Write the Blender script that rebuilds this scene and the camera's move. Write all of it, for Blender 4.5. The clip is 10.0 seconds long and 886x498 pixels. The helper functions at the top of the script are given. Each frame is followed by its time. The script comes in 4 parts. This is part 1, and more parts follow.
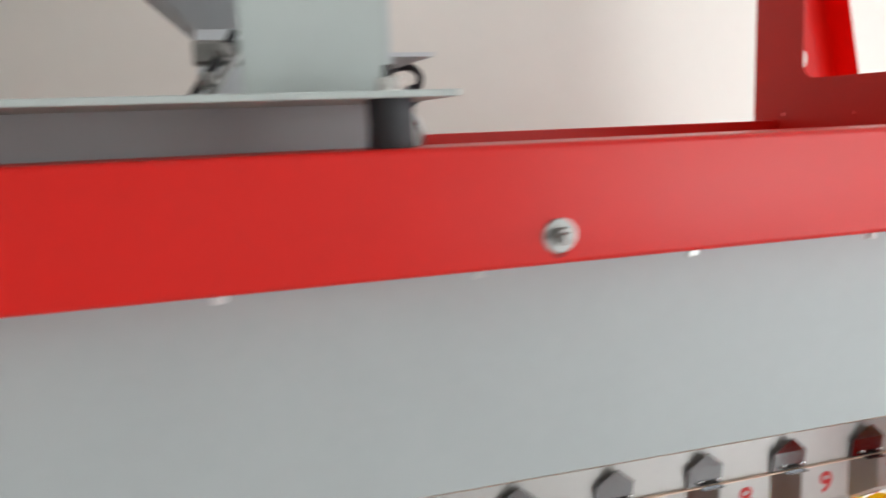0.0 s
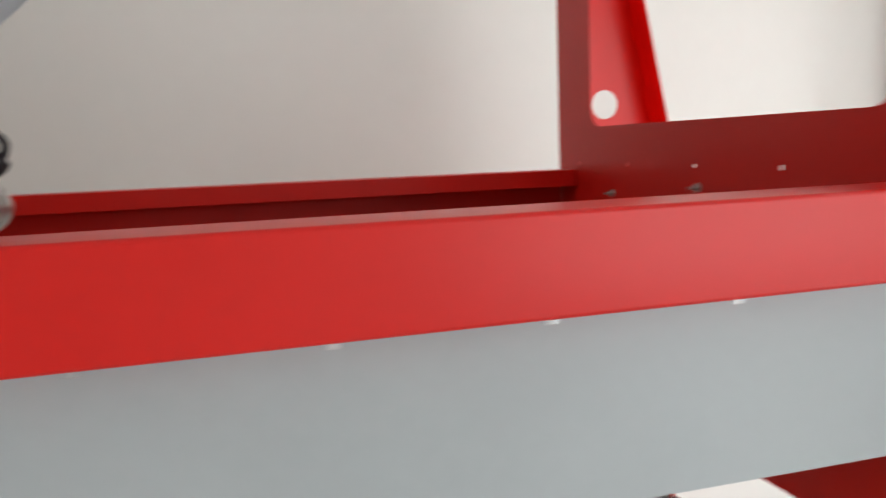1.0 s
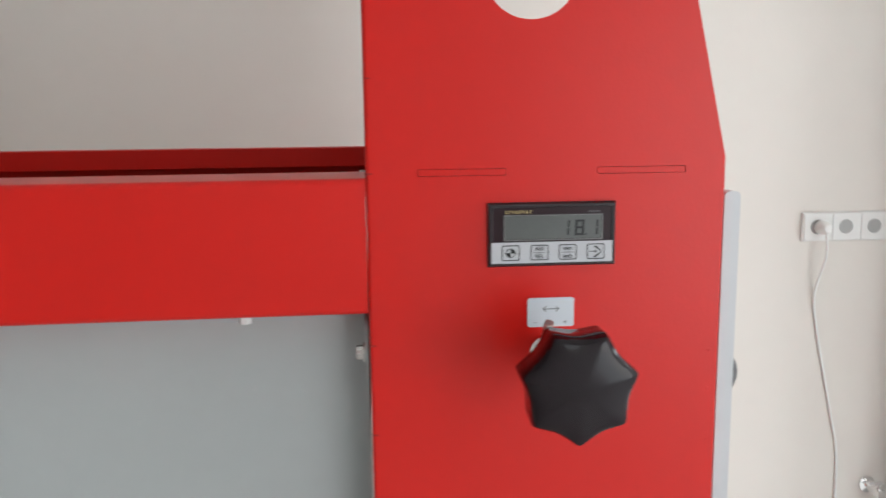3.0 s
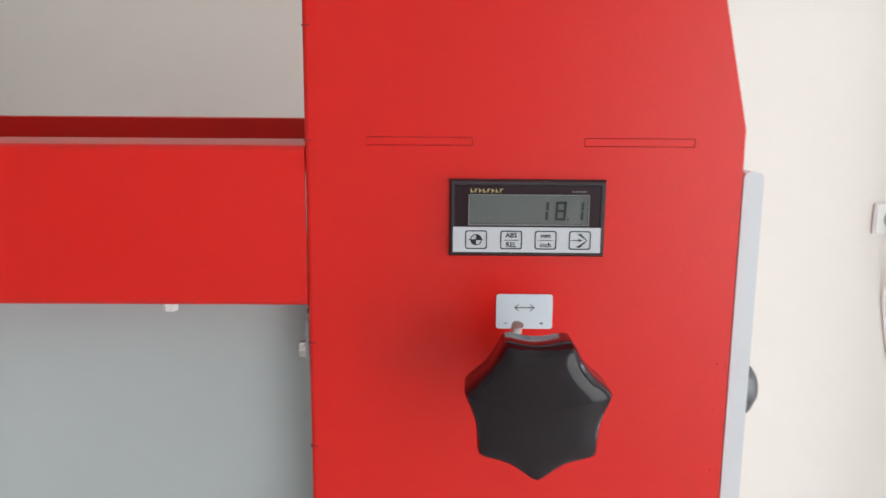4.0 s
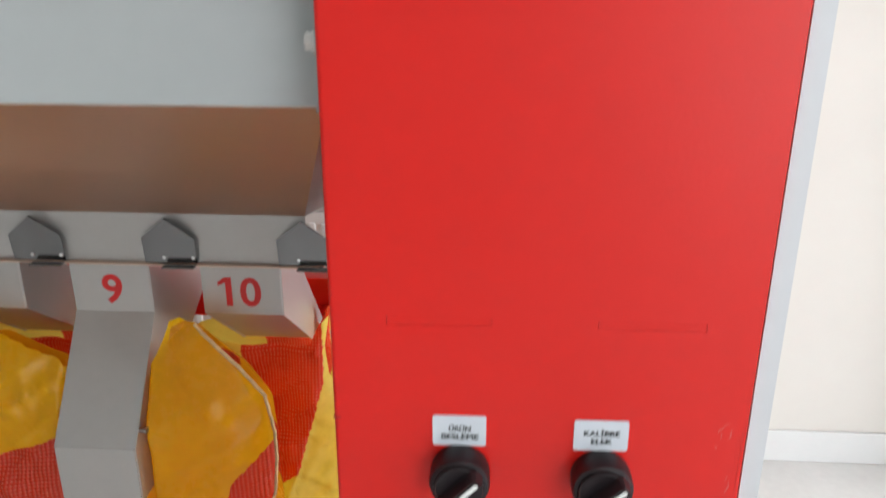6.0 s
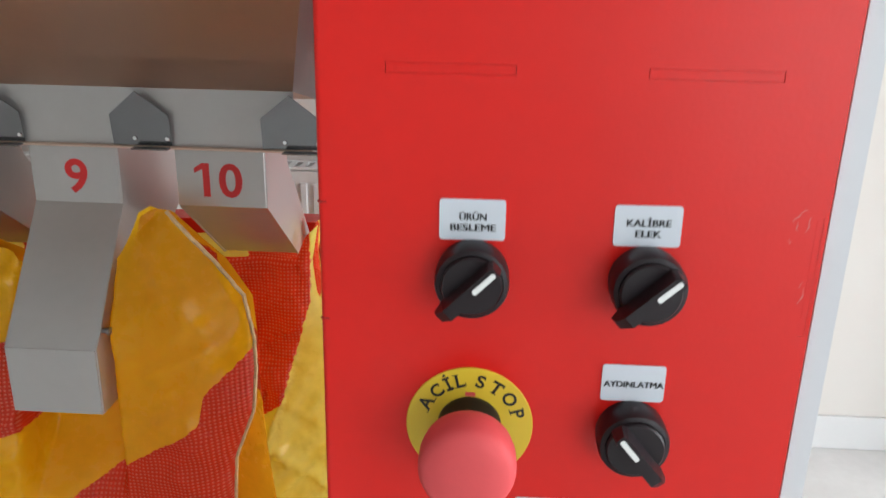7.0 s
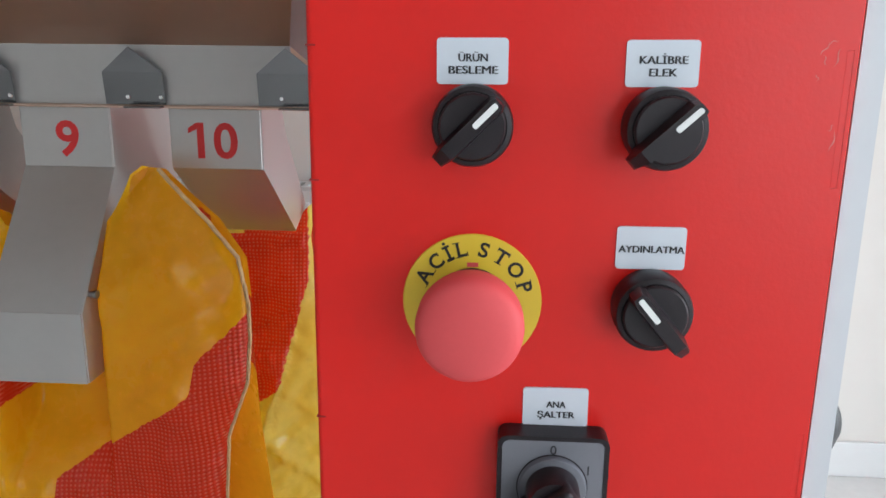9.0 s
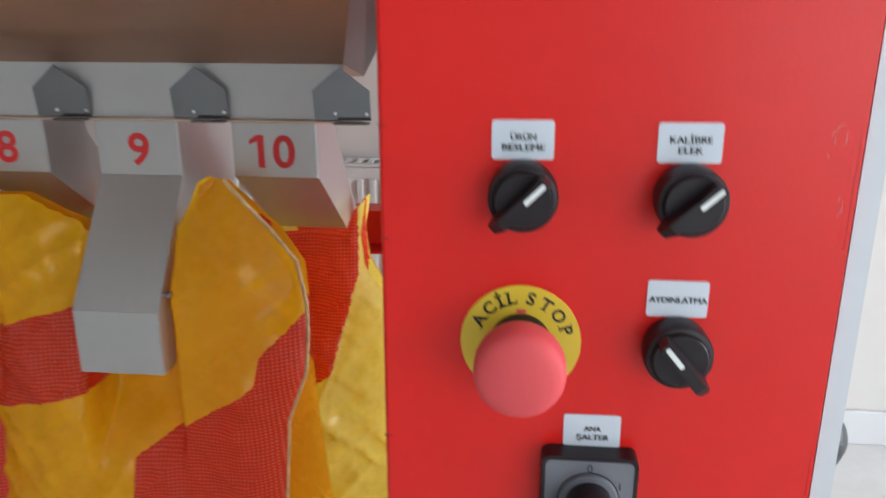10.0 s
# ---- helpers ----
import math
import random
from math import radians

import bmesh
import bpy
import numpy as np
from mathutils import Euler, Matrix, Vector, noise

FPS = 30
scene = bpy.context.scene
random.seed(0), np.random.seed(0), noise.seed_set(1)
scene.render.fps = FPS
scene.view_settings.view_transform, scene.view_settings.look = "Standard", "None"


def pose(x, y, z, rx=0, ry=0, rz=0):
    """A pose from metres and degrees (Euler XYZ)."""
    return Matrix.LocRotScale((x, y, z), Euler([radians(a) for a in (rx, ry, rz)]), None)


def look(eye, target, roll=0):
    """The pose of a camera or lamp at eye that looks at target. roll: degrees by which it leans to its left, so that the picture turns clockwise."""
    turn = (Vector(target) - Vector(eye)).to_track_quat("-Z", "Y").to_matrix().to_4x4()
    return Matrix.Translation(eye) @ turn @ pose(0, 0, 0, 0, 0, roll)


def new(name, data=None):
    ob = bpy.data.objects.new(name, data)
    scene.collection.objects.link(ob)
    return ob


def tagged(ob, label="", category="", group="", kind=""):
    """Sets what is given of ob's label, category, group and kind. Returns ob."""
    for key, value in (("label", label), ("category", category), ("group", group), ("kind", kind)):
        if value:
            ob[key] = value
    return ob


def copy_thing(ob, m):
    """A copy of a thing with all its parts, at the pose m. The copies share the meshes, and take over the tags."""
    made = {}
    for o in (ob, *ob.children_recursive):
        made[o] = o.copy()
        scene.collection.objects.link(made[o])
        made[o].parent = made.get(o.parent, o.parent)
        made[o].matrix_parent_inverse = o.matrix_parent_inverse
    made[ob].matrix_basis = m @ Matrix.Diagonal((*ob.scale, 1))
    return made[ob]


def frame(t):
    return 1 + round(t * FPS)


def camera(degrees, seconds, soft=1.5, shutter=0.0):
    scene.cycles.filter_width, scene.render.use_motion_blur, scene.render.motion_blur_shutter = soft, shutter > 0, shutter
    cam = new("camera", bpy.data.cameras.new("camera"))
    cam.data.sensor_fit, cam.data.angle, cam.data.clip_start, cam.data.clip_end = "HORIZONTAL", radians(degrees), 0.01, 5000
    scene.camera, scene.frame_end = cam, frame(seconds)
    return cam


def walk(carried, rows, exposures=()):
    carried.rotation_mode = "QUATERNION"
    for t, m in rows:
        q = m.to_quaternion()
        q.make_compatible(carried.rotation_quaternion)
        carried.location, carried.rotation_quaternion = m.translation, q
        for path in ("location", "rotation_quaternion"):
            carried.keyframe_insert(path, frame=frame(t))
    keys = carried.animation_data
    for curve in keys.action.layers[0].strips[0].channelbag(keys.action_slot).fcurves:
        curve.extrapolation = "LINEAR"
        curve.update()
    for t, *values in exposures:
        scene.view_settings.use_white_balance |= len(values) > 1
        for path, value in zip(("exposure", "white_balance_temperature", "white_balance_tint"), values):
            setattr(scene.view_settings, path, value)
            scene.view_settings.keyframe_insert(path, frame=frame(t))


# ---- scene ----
cam = camera(58.2, 10.0, soft=1.5, shutter=0.5)
PATH = [
    (0, (-1.299, -0.589, 1.410), (-0.722, 1.300, 1.100), -2.1),
    (0.2, (-1.197, -0.568, 1.425), (-0.558, 1.301, 1.112), -1.9),
    (0.4, (-1.110, -0.557, 1.439), (-0.442, 1.300, 1.113), -1.3),
    (0.5, (-1.083, -0.562, 1.437), (-0.420, 1.300, 1.132), -1.6),
    (0.7, (-0.994, -0.572, 1.437), (-0.387, 1.314, 1.161), -1.4),
    (1, (-0.781, -0.640, 1.452), (-0.224, 1.264, 1.195), -2.1),
    (1.2, (-0.666, -0.678, 1.451), (-0.110, 1.229, 1.213), -2.3),
    (1.5, (-0.536, -0.696, 1.455), (-0.03, 1.221, 1.196), -2.2),
    (2, (-0.283, -0.646, 1.433), (0.257, 1.26, 1.158), -1.1),
    (2.5, (-0.134, -0.582, 1.438), (0.319, 1.338, 1.114), -1.0),
    (3, (0.01, -0.555, 1.429), (0.164, 1.415, 1.121), -0.7),
    (3.2, (0.041, -0.565, 1.402), (0.15, 1.422, 1.205), 0.3),
    (4.3, (0.084, -0.427, 1.421), (0.06, 1.533, 1.026), 0.2),
    (4.5, (0.084, -0.413, 1.407), (0.056, 1.556, 1.054), 0.3),
    (5, (0.089, -0.405, 1.367), (0.04, 1.555, 0.97), 0.2),
    (5.3, (0.100, -0.413, 1.311), (-0.003, 1.527, 0.835), -0.7),
    (5.5, (0.100, -0.422, 1.262), (-0.008, 1.498, 0.714), -0.4),
    (5.8, (0.100, -0.431, 1.201), (-0.021, 1.452, 0.538), -0.1),
    (6, (0.095, -0.433, 1.172), (-0.017, 1.442, 0.487), 0.1),
    (6.2, (0.089, -0.435, 1.139), (-0.014, 1.438, 0.445), 0.5),
    (7.3, (0.085, -0.376, 0.971), (-0.018, 1.536, 0.396), 1.4),
    (7.5, (0.089, -0.374, 0.956), (-0.025, 1.552, 0.428), 1.4),
    (8, (0.098, -0.379, 0.949), (-0.033, 1.553, 0.451), 1.3),
    (8.5, (0.099, -0.385, 0.925), (-0.029, 1.555, 0.455), 1.2),
    (9, (0.09, -0.387, 0.898), (-0.027, 1.549, 0.409), 0.6),
    (9.5, (0.089, -0.394, 0.895), (-0.031, 1.538, 0.391), 0.5),
    (10, (0.08, -0.432, 0.966), (-0.113, 1.465, 0.363), -0.0),
]
walk(cam, [(t, look(e, g, r)) for t, e, g, r in PATH],
     [(0, -0.04, 6500, 10), (0.3, -0.17, 6500, 10), (1.0, -0.30, 6500, 10), (1.7, -0.27, 6500, 10), (2.4, -0.57, 6500, 10), (3.0, -0.52, 6500, 10), (4.3, -0.24, 6450, 10), (5.0, -0.20, 6450, 10), (6.0, -0.24, 6450, 10), (7.4, -0.34, 6250, 9), (10.0, -0.37, 6050, 9)])

# ---- daylight: two tall glazed fronts, behind the walk and to its right ----
FLOOR, CEIL = -0.20, 2.75
BACK, FRONT, LEFT, RIGHT = 1.60, -4.0, -4.2, 6.2
world = bpy.data.worlds.new("sky")
world.use_nodes = True
scene.world = world
wt = world.node_tree
sky = wt.nodes.new("ShaderNodeTexSky")
sky.sky_type, sky.sun_disc, sky.sun_elevation, sky.sun_rotation = "NISHITA", False, radians(38), radians(150)
wt.nodes["Background"].inputs["Strength"].default_value = 0.12
wt.links.new(sky.outputs[0], wt.nodes["Background"].inputs["Color"])

WIN = (1.35, 4.05, -0.12, 2.35)


def area_light(name, m, sx, sy, watts, colour):
    data = bpy.data.lights.new(name, "AREA")
    data.shape, data.size, data.size_y, data.energy, data.color = "RECTANGLE", sx, sy, watts, colour
    ob = new(name, data)
    ob.matrix_world = m
    return ob


area_light("window_light", look(((WIN[0] + WIN[1]) / 2, FRONT + 0.03, (WIN[2] + WIN[3]) / 2), ((WIN[0] + WIN[1]) / 2 - 0.4, 0, 1.2)),
           WIN[1] - WIN[0] - 0.1, WIN[3] - WIN[2] - 0.1, 92, (0.88, 0.95, 1.0))
EAST = (-1.9, 1.30, -0.12, 2.35)
area_light("window_light_east", look((RIGHT - 0.03, (EAST[0] + EAST[1]) / 2, (EAST[2] + EAST[3]) / 2), (0, (EAST[0] + EAST[1]) / 2 + 0.3, 1.2)),
           EAST[1] - EAST[0] - 0.1, EAST[3] - EAST[2] - 0.1, 330, (0.90, 0.96, 1.0))


# ---- materials ----
def material(name, colour, rough=0.5, metal=0.0, vary=0.06, scale=8.0, bump=0.0, bump_scale=300.0, coat=0.0, spec=0.5, stain=0.0,
             rough_vary=0.08, translucent=0.0, tone=None):
    m = bpy.data.materials.new(name)
    m.use_nodes = True
    nt = m.node_tree
    n, l = nt.nodes, nt.links
    p = n["Principled BSDF"]
    p.inputs["Roughness"].default_value = rough
    p.inputs["Metallic"].default_value = metal
    p.inputs["Coat Weight"].default_value = coat
    p.inputs["Coat Roughness"].default_value = 0.12
    p.inputs["Specular IOR Level"].default_value = spec
    tc = n.new("ShaderNodeTexCoord")
    big = n.new("ShaderNodeTexNoise")
    big.inputs["Scale"].default_value, big.inputs["Detail"].default_value = scale, 6
    l.new(tc.outputs["Object"], big.inputs["Vector"])
    fine = n.new("ShaderNodeTexNoise")
    fine.inputs["Scale"].default_value, fine.inputs["Detail"].default_value = scale * 14, 4
    l.new(tc.outputs["Object"], fine.inputs["Vector"])
    add = n.new("ShaderNodeMath")
    add.operation = "MULTIPLY_ADD"
    add.inputs[1].default_value = 0.4
    l.new(fine.outputs[0], add.inputs[0])
    l.new(big.outputs[0], add.inputs[2])
    ramp = n.new("ShaderNodeMapRange")
    ramp.inputs["From Min"].default_value, ramp.inputs["From Max"].default_value = 0.45, 0.95
    ramp.inputs["To Min"].default_value, ramp.inputs["To Max"].default_value = 1 - vary, 1 + vary
    l.new(add.outputs[0], ramp.inputs["Value"])
    mul = n.new("ShaderNodeMix")
    mul.data_type, mul.blend_type = "RGBA", "MULTIPLY"
    mul.inputs[0].default_value = 1.0
    mul.inputs[6].default_value = (*colour, 1)
    l.new(ramp.outputs[0], mul.inputs[7])
    out = mul.outputs[2]
    if tone:
        mix = n.new("ShaderNodeMix")
        mix.data_type = "RGBA"
        mix.inputs[7].default_value = (*tone, 1)
        spot = n.new("ShaderNodeMapRange")
        spot.inputs["From Min"].default_value, spot.inputs["From Max"].default_value = 0.52, 0.75
        spot.inputs["To Max"].default_value = stain
        l.new(big.outputs[0], spot.inputs["Value"])
        l.new(spot.outputs[0], mix.inputs[0])
        l.new(out, mix.inputs[6])
        out = mix.outputs[2]
    l.new(out, p.inputs["Base Color"])
    rr = n.new("ShaderNodeMapRange")
    rr.inputs["From Min"].default_value, rr.inputs["From Max"].default_value = 0.45, 0.95
    rr.inputs["To Min"].default_value, rr.inputs["To Max"].default_value = max(0.02, rough - rough_vary), min(1, rough + rough_vary)
    l.new(add.outputs[0], rr.inputs["Value"])
    l.new(rr.outputs[0], p.inputs["Roughness"])
    if bump:
        grain = n.new("ShaderNodeTexNoise")
        grain.inputs["Scale"].default_value, grain.inputs["Detail"].default_value = bump_scale, 3
        l.new(tc.outputs["Object"], grain.inputs["Vector"])
        b = n.new("ShaderNodeBump")
        b.inputs["Strength"].default_value, b.inputs["Distance"].default_value = bump, 0.001
        l.new(grain.outputs[0], b.inputs["Height"])
        l.new(b.outputs[0], p.inputs["Normal"])
    if translucent:
        tr = n.new("ShaderNodeBsdfTranslucent")
        l.new(out, tr.inputs["Color"])
        ms = n.new("ShaderNodeMixShader")
        ms.inputs[0].default_value = translucent
        l.new(p.outputs[0], ms.inputs[1])
        l.new(tr.outputs[0], ms.inputs[2])
        l.new(ms.outputs[0], n["Material Output"].inputs["Surface"])
    return m


RED = material("red_powder_coat", (0.69, 0.0105, 0.006), 0.34, vary=0.04, scale=5, bump=0.10, bump_scale=330, spec=0.38, rough_vary=0.04)
SCUFF = material("scuffed_paint", (0.66, 0.17, 0.15), 0.7, vary=0.2, scale=80)
RED_DARK = material("red_gap", (0.28, 0.010, 0.009), 0.7)
GREY_SHEET = material("grey_painted_sheet", (0.45, 0.475, 0.475), 0.42, vary=0.04, scale=4, bump=0.06, bump_scale=500, stain=0.25, tone=(0.41, 0.43, 0.42))
GREY_FEED = material("grey_green_painted_sheet", (0.50, 0.54, 0.52), 0.45, vary=0.04, scale=4, bump=0.05)
LIGHT_GREY = material("light_grey_cover_paint", (0.62, 0.63, 0.65), 0.4, vary=0.03, scale=5, bump=0.05)
# brushed steel; the brown tint stands in for bags mirrored in the sheet
STEEL = material("reflection_tinted_stainless", (0.74, 0.59, 0.49), 0.48, metal=1.0, vary=0.05, scale=6, bump=0.04, bump_scale=250, rough_vary=0.08)
# polished steel; the dark base colour replaces a dark reflection from the front
CLIP = material("dark_mirror_stainless", (0.23, 0.23, 0.235), 0.17, metal=1.0, vary=0.06, scale=30)
ZINC = material("zinc_plated_steel", (0.58, 0.57, 0.55), 0.30, metal=1.0, vary=0.06, scale=60)
DULL_ZINC = material("dull_zinc_steel", (0.30, 0.29, 0.28), 0.36, metal=1.0, vary=0.15, scale=70)
CHROME = material("chrome", (0.82, 0.82, 0.82), 0.10, metal=1.0, vary=0.03, scale=40)
SPOUT = material("satin_stainless", (0.49, 0.475, 0.46), 0.42, metal=0.72, vary=0.05, scale=7, bump=0.05, bump_scale=350, rough_vary=0.06)
BLACK = material("black_plastic", (0.013, 0.008, 0.010), 0.40, vary=0.15, scale=30, bump=0.05, bump_scale=700, spec=0.35)
GLOSS_BLACK = material("glossy_bakelite", (0.010, 0.0045, 0.007), 0.13, vary=0.15, scale=20, rough_vary=0.04, spec=0.34)
RUBBER = material("black_rubber", (0.03, 0.03, 0.033), 0.65, vary=0.15, scale=30)
MUSHROOM = material("salmon_red_plastic", (0.68, 0.080, 0.085), 0.58, vary=0.04, scale=20, bump=0.08, bump_scale=500, spec=0.35)
YELLOW_DISC = material("yellow_plastic_disc", (0.72, 0.50, 0.03), 0.42, vary=0.03, scale=25)
LABEL = material("silver_label_film", (0.63, 0.66, 0.71), 0.38, vary=0.02, scale=30)
INK = material("black_ink", (0.012, 0.012, 0.014), 0.5, vary=0.1)
RED_INK = material("red_number_ink", (0.58, 0.02, 0.02), 0.45, vary=0.06, scale=40)
WHITE_MARK = material("white_marker_plastic", (0.80, 0.80, 0.78), 0.45, vary=0.03)
BEZEL = material("dark_bezel_plastic", (0.030, 0.022, 0.025), 0.45, vary=0.1, scale=40, spec=0.35)
FACE = material("maroon_black_face_film", (0.022, 0.006, 0.010), 0.35, vary=0.05, spec=0.25)
LCD = material("grey_lcd_glass", (0.120, 0.125, 0.122), 0.20, vary=0.05, scale=30, spec=0.45)
SCREEN_RIM = material("dull_screen_rim", (0.16, 0.155, 0.155), 0.4)
# grey for the wells of the white sockets, with the recess's shade painted in
WELL_SHADE = material("socket_well_shade", (0.40, 0.40, 0.39), 0.4)
SCALE_PLATE = material("brushed_grey_plate", (0.20, 0.20, 0.225), 0.38, metal=0.5, vary=0.05, scale=30)
SILVER_FILM = material("silver_key_film", (0.58, 0.58, 0.61), 0.4, vary=0.02)
GOLD = material("gold_print", (0.48, 0.37, 0.16), 0.45)
CREAM = material("cream_wall_paint", (0.80, 0.762, 0.710), 0.85, vary=0.02, scale=1.2, bump=0.15, bump_scale=160)
WHITE_WALL = material("white_wall_paint", (0.69, 0.695, 0.68), 0.85, vary=0.02, scale=1.2, bump=0.12, bump_scale=160)
CEILING = material("ceiling_paint", (0.80, 0.79, 0.77), 0.9, vary=0.02, scale=1)
TILE = material("floor_tile", (0.76, 0.745, 0.725), 0.45, vary=0.08, scale=3)
WHITE_PAINT = material("white_enamel", (0.80, 0.80, 0.79), 0.35, vary=0.02, scale=6)
SOCKET = material("white_socket_plastic", (0.82, 0.82, 0.80), 0.4, vary=0.02)
SEAM = material("bag_seam_thread", (0.62, 0.42, 0.20), 0.8, vary=0.25, scale=90, bump=0.5, bump_scale=300)


def weave(name, colour, red, pale, translucent):
    """Film with printed red bands; the bands show a fine check of woven strips. The mesh's "band" tells how far inside a band a place lies."""
    m = material(name, colour, 0.27, vary=0.10, scale=7, bump=0.10, bump_scale=60, translucent=translucent, spec=0.50)
    nt = m.node_tree
    n, l = nt.nodes, nt.links
    p = n["Principled BSDF"]
    src = p.inputs["Base Color"].links[0].from_socket
    tc = n.new("ShaderNodeTexCoord")
    sep = n.new("ShaderNodeSeparateXYZ")
    l.new(tc.outputs["UV"], sep.inputs[0])
    waves = []
    for axis in (0, 1):
        s = n.new("ShaderNodeMath")
        s.operation = "MULTIPLY"
        s.inputs[1].default_value = 2 * math.pi
        l.new(sep.outputs[axis], s.inputs[0])
        w = n.new("ShaderNodeMath")
        w.operation = "SINE"
        l.new(s.outputs[0], w.inputs[0])
        waves.append(w)
    prod = n.new("ShaderNodeMath")
    prod.operation = "ADD"
    l.new(waves[0].outputs[0], prod.inputs[0])
    l.new(waves[1].outputs[0], prod.inputs[1])
    mask = n.new("ShaderNodeMapRange")
    mask.inputs["From Min"].default_value, mask.inputs["From Max"].default_value = 0.2, 1.8
    mask.inputs["To Max"].default_value = 0.75
    l.new(prod.outputs[0], mask.inputs["Value"])
    mix = n.new("ShaderNodeMix")
    mix.data_type = "RGBA"
    mix.inputs[6].default_value = (*red, 1)
    mix.inputs[7].default_value = (*pale, 1)
    l.new(mask.outputs[0], mix.inputs[0])
    att = n.new("ShaderNodeAttribute")
    att.attribute_name = "band"
    ragged = n.new("ShaderNodeTexNoise")
    ragged.inputs["Scale"].default_value = 120
    l.new(tc.outputs["Object"], ragged.inputs["Vector"])
    off = n.new("ShaderNodeMath")
    off.operation = "MULTIPLY_ADD"
    off.inputs[1].default_value = 0.006
    l.new(ragged.outputs[0], off.inputs[0])
    l.new(att.outputs["Fac"], off.inputs[2])
    cut = n.new("ShaderNodeMapRange")
    cut.inputs["From Min"].default_value, cut.inputs["From Max"].default_value = 0.0024, 0.0036
    l.new(off.outputs[0], cut.inputs["Value"])
    band = n.new("ShaderNodeMix")
    band.data_type = "RGBA"
    l.new(cut.outputs[0], band.inputs[0])
    l.new(src, band.inputs[6])
    l.new(mix.outputs[2], band.inputs[7])
    for node in n:
        for socket in node.inputs:
            if socket.name in ("Base Color",) or (node.type == "BSDF_TRANSLUCENT" and socket.name == "Color"):
                l.new(band.outputs[2], socket)
    high = n.new("ShaderNodeMath")
    high.operation = "MULTIPLY"
    l.new(prod.outputs[0], high.inputs[0])
    l.new(cut.outputs[0], high.inputs[1])
    b = n.new("ShaderNodeBump")
    b.inputs["Strength"].default_value, b.inputs["Distance"].default_value = 0.5, 0.0006
    l.new(high.outputs[0], b.inputs["Height"])
    l.new(p.inputs["Normal"].links[0].from_socket, b.inputs["Normal"])
    l.new(b.outputs[0], p.inputs["Normal"])
    return m


BAG_YELLOW = weave("yellow_and_red_woven_plastic", (1.0, 0.60, 0.008), (0.78, 0.050, 0.012), (0.90, 0.28, 0.15), 0.58)
# yellow film made paler: the glow of light from behind is in its colour
BAG_BACKLIT = weave("backlit_yellow_and_red_woven_plastic", (0.98, 0.80, 0.14), (0.82, 0.05, 0.012), (0.86, 0.26, 0.14), 0.65)
# the bag film in darker colours: shade inside the bag is painted in
BAG_SHADED = weave("shaded_bag_inner_side", (0.80, 0.36, 0.012), (0.55, 0.03, 0.012), (0.62, 0.15, 0.08), 0.40)


# ---- mesh helpers ----
def part(name, bm, mat, parent=None, label="", smooth=False, at=None):
    me = bpy.data.meshes.new(name)
    bmesh.ops.recalc_face_normals(bm, faces=bm.faces[:])
    bm.to_mesh(me)
    bm.free()
    for m in (mat if isinstance(mat, (list, tuple)) else [mat]):
        me.materials.append(m)
    if smooth:
        for p in me.polygons:
            p.use_smooth = True
        me.set_sharp_from_angle(angle=radians(38))
    ob = new(name, me)
    if parent is not None:
        ob.parent = parent
    if at is not None:
        ob.matrix_basis = at
    if label:
        tagged(ob, label)
    return ob


def thing(name, label, category, m=None, group="", kind=""):
    ob = new(name)
    ob.empty_display_size = 0.05
    if m is not None:
        ob.matrix_basis = m
    return tagged(ob, label, category, group, kind)


def add_box(bm, x0, x1, y0, y1, z0, z1, bevel=0.0, segs=2):
    r = bmesh.ops.create_cube(bm, size=1, matrix=Matrix.LocRotScale(((x0 + x1) / 2, (y0 + y1) / 2, (z0 + z1) / 2), None, (x1 - x0, y1 - y0, z1 - z0)))
    if bevel:
        edges = list({e for v in r["verts"] for e in v.link_edges})
        bmesh.ops.bevel(bm, geom=edges, offset=bevel, segments=segs, affect="EDGES", profile=0.5)
    return bm


def box(x0, x1, y0, y1, z0, z1, bevel=0.0, segs=2):
    return add_box(bmesh.new(), x0, x1, y0, y1, z0, z1, bevel, segs)


def lathe(profile, segs=32, m=None, bm=None):
    """Turns (radius, height) pairs about local z."""
    bm = bm or bmesh.new()
    m = m or Matrix()
    rings = []
    for r, h in profile:
        if r < 1e-6:
            rings.append([bm.verts.new(m @ Vector((0, 0, h)))])
        else:
            rings.append([bm.verts.new(m @ Vector((r * math.cos(2 * math.pi * k / segs), r * math.sin(2 * math.pi * k / segs), h))) for k in range(segs)])
    for a, b in zip(rings, rings[1:]):
        for k in range(segs):
            q = [a[k % len(a)], a[(k + 1) % len(a)], b[(k + 1) % len(b)], b[k % len(b)]]
            u = []
            for v in q:
                if v not in u:
                    u.append(v)
            if len(u) > 2:
                bm.faces.new(u)
    for ring in (rings[0], rings[-1]):
        if len(ring) > 2:
            bm.faces.new(ring)
    return bm


def along(origin, axis):
    """A pose whose local z runs along axis."""
    return Matrix.Translation(origin) @ Vector(axis).to_track_quat("Z", "Y").to_matrix().to_4x4()


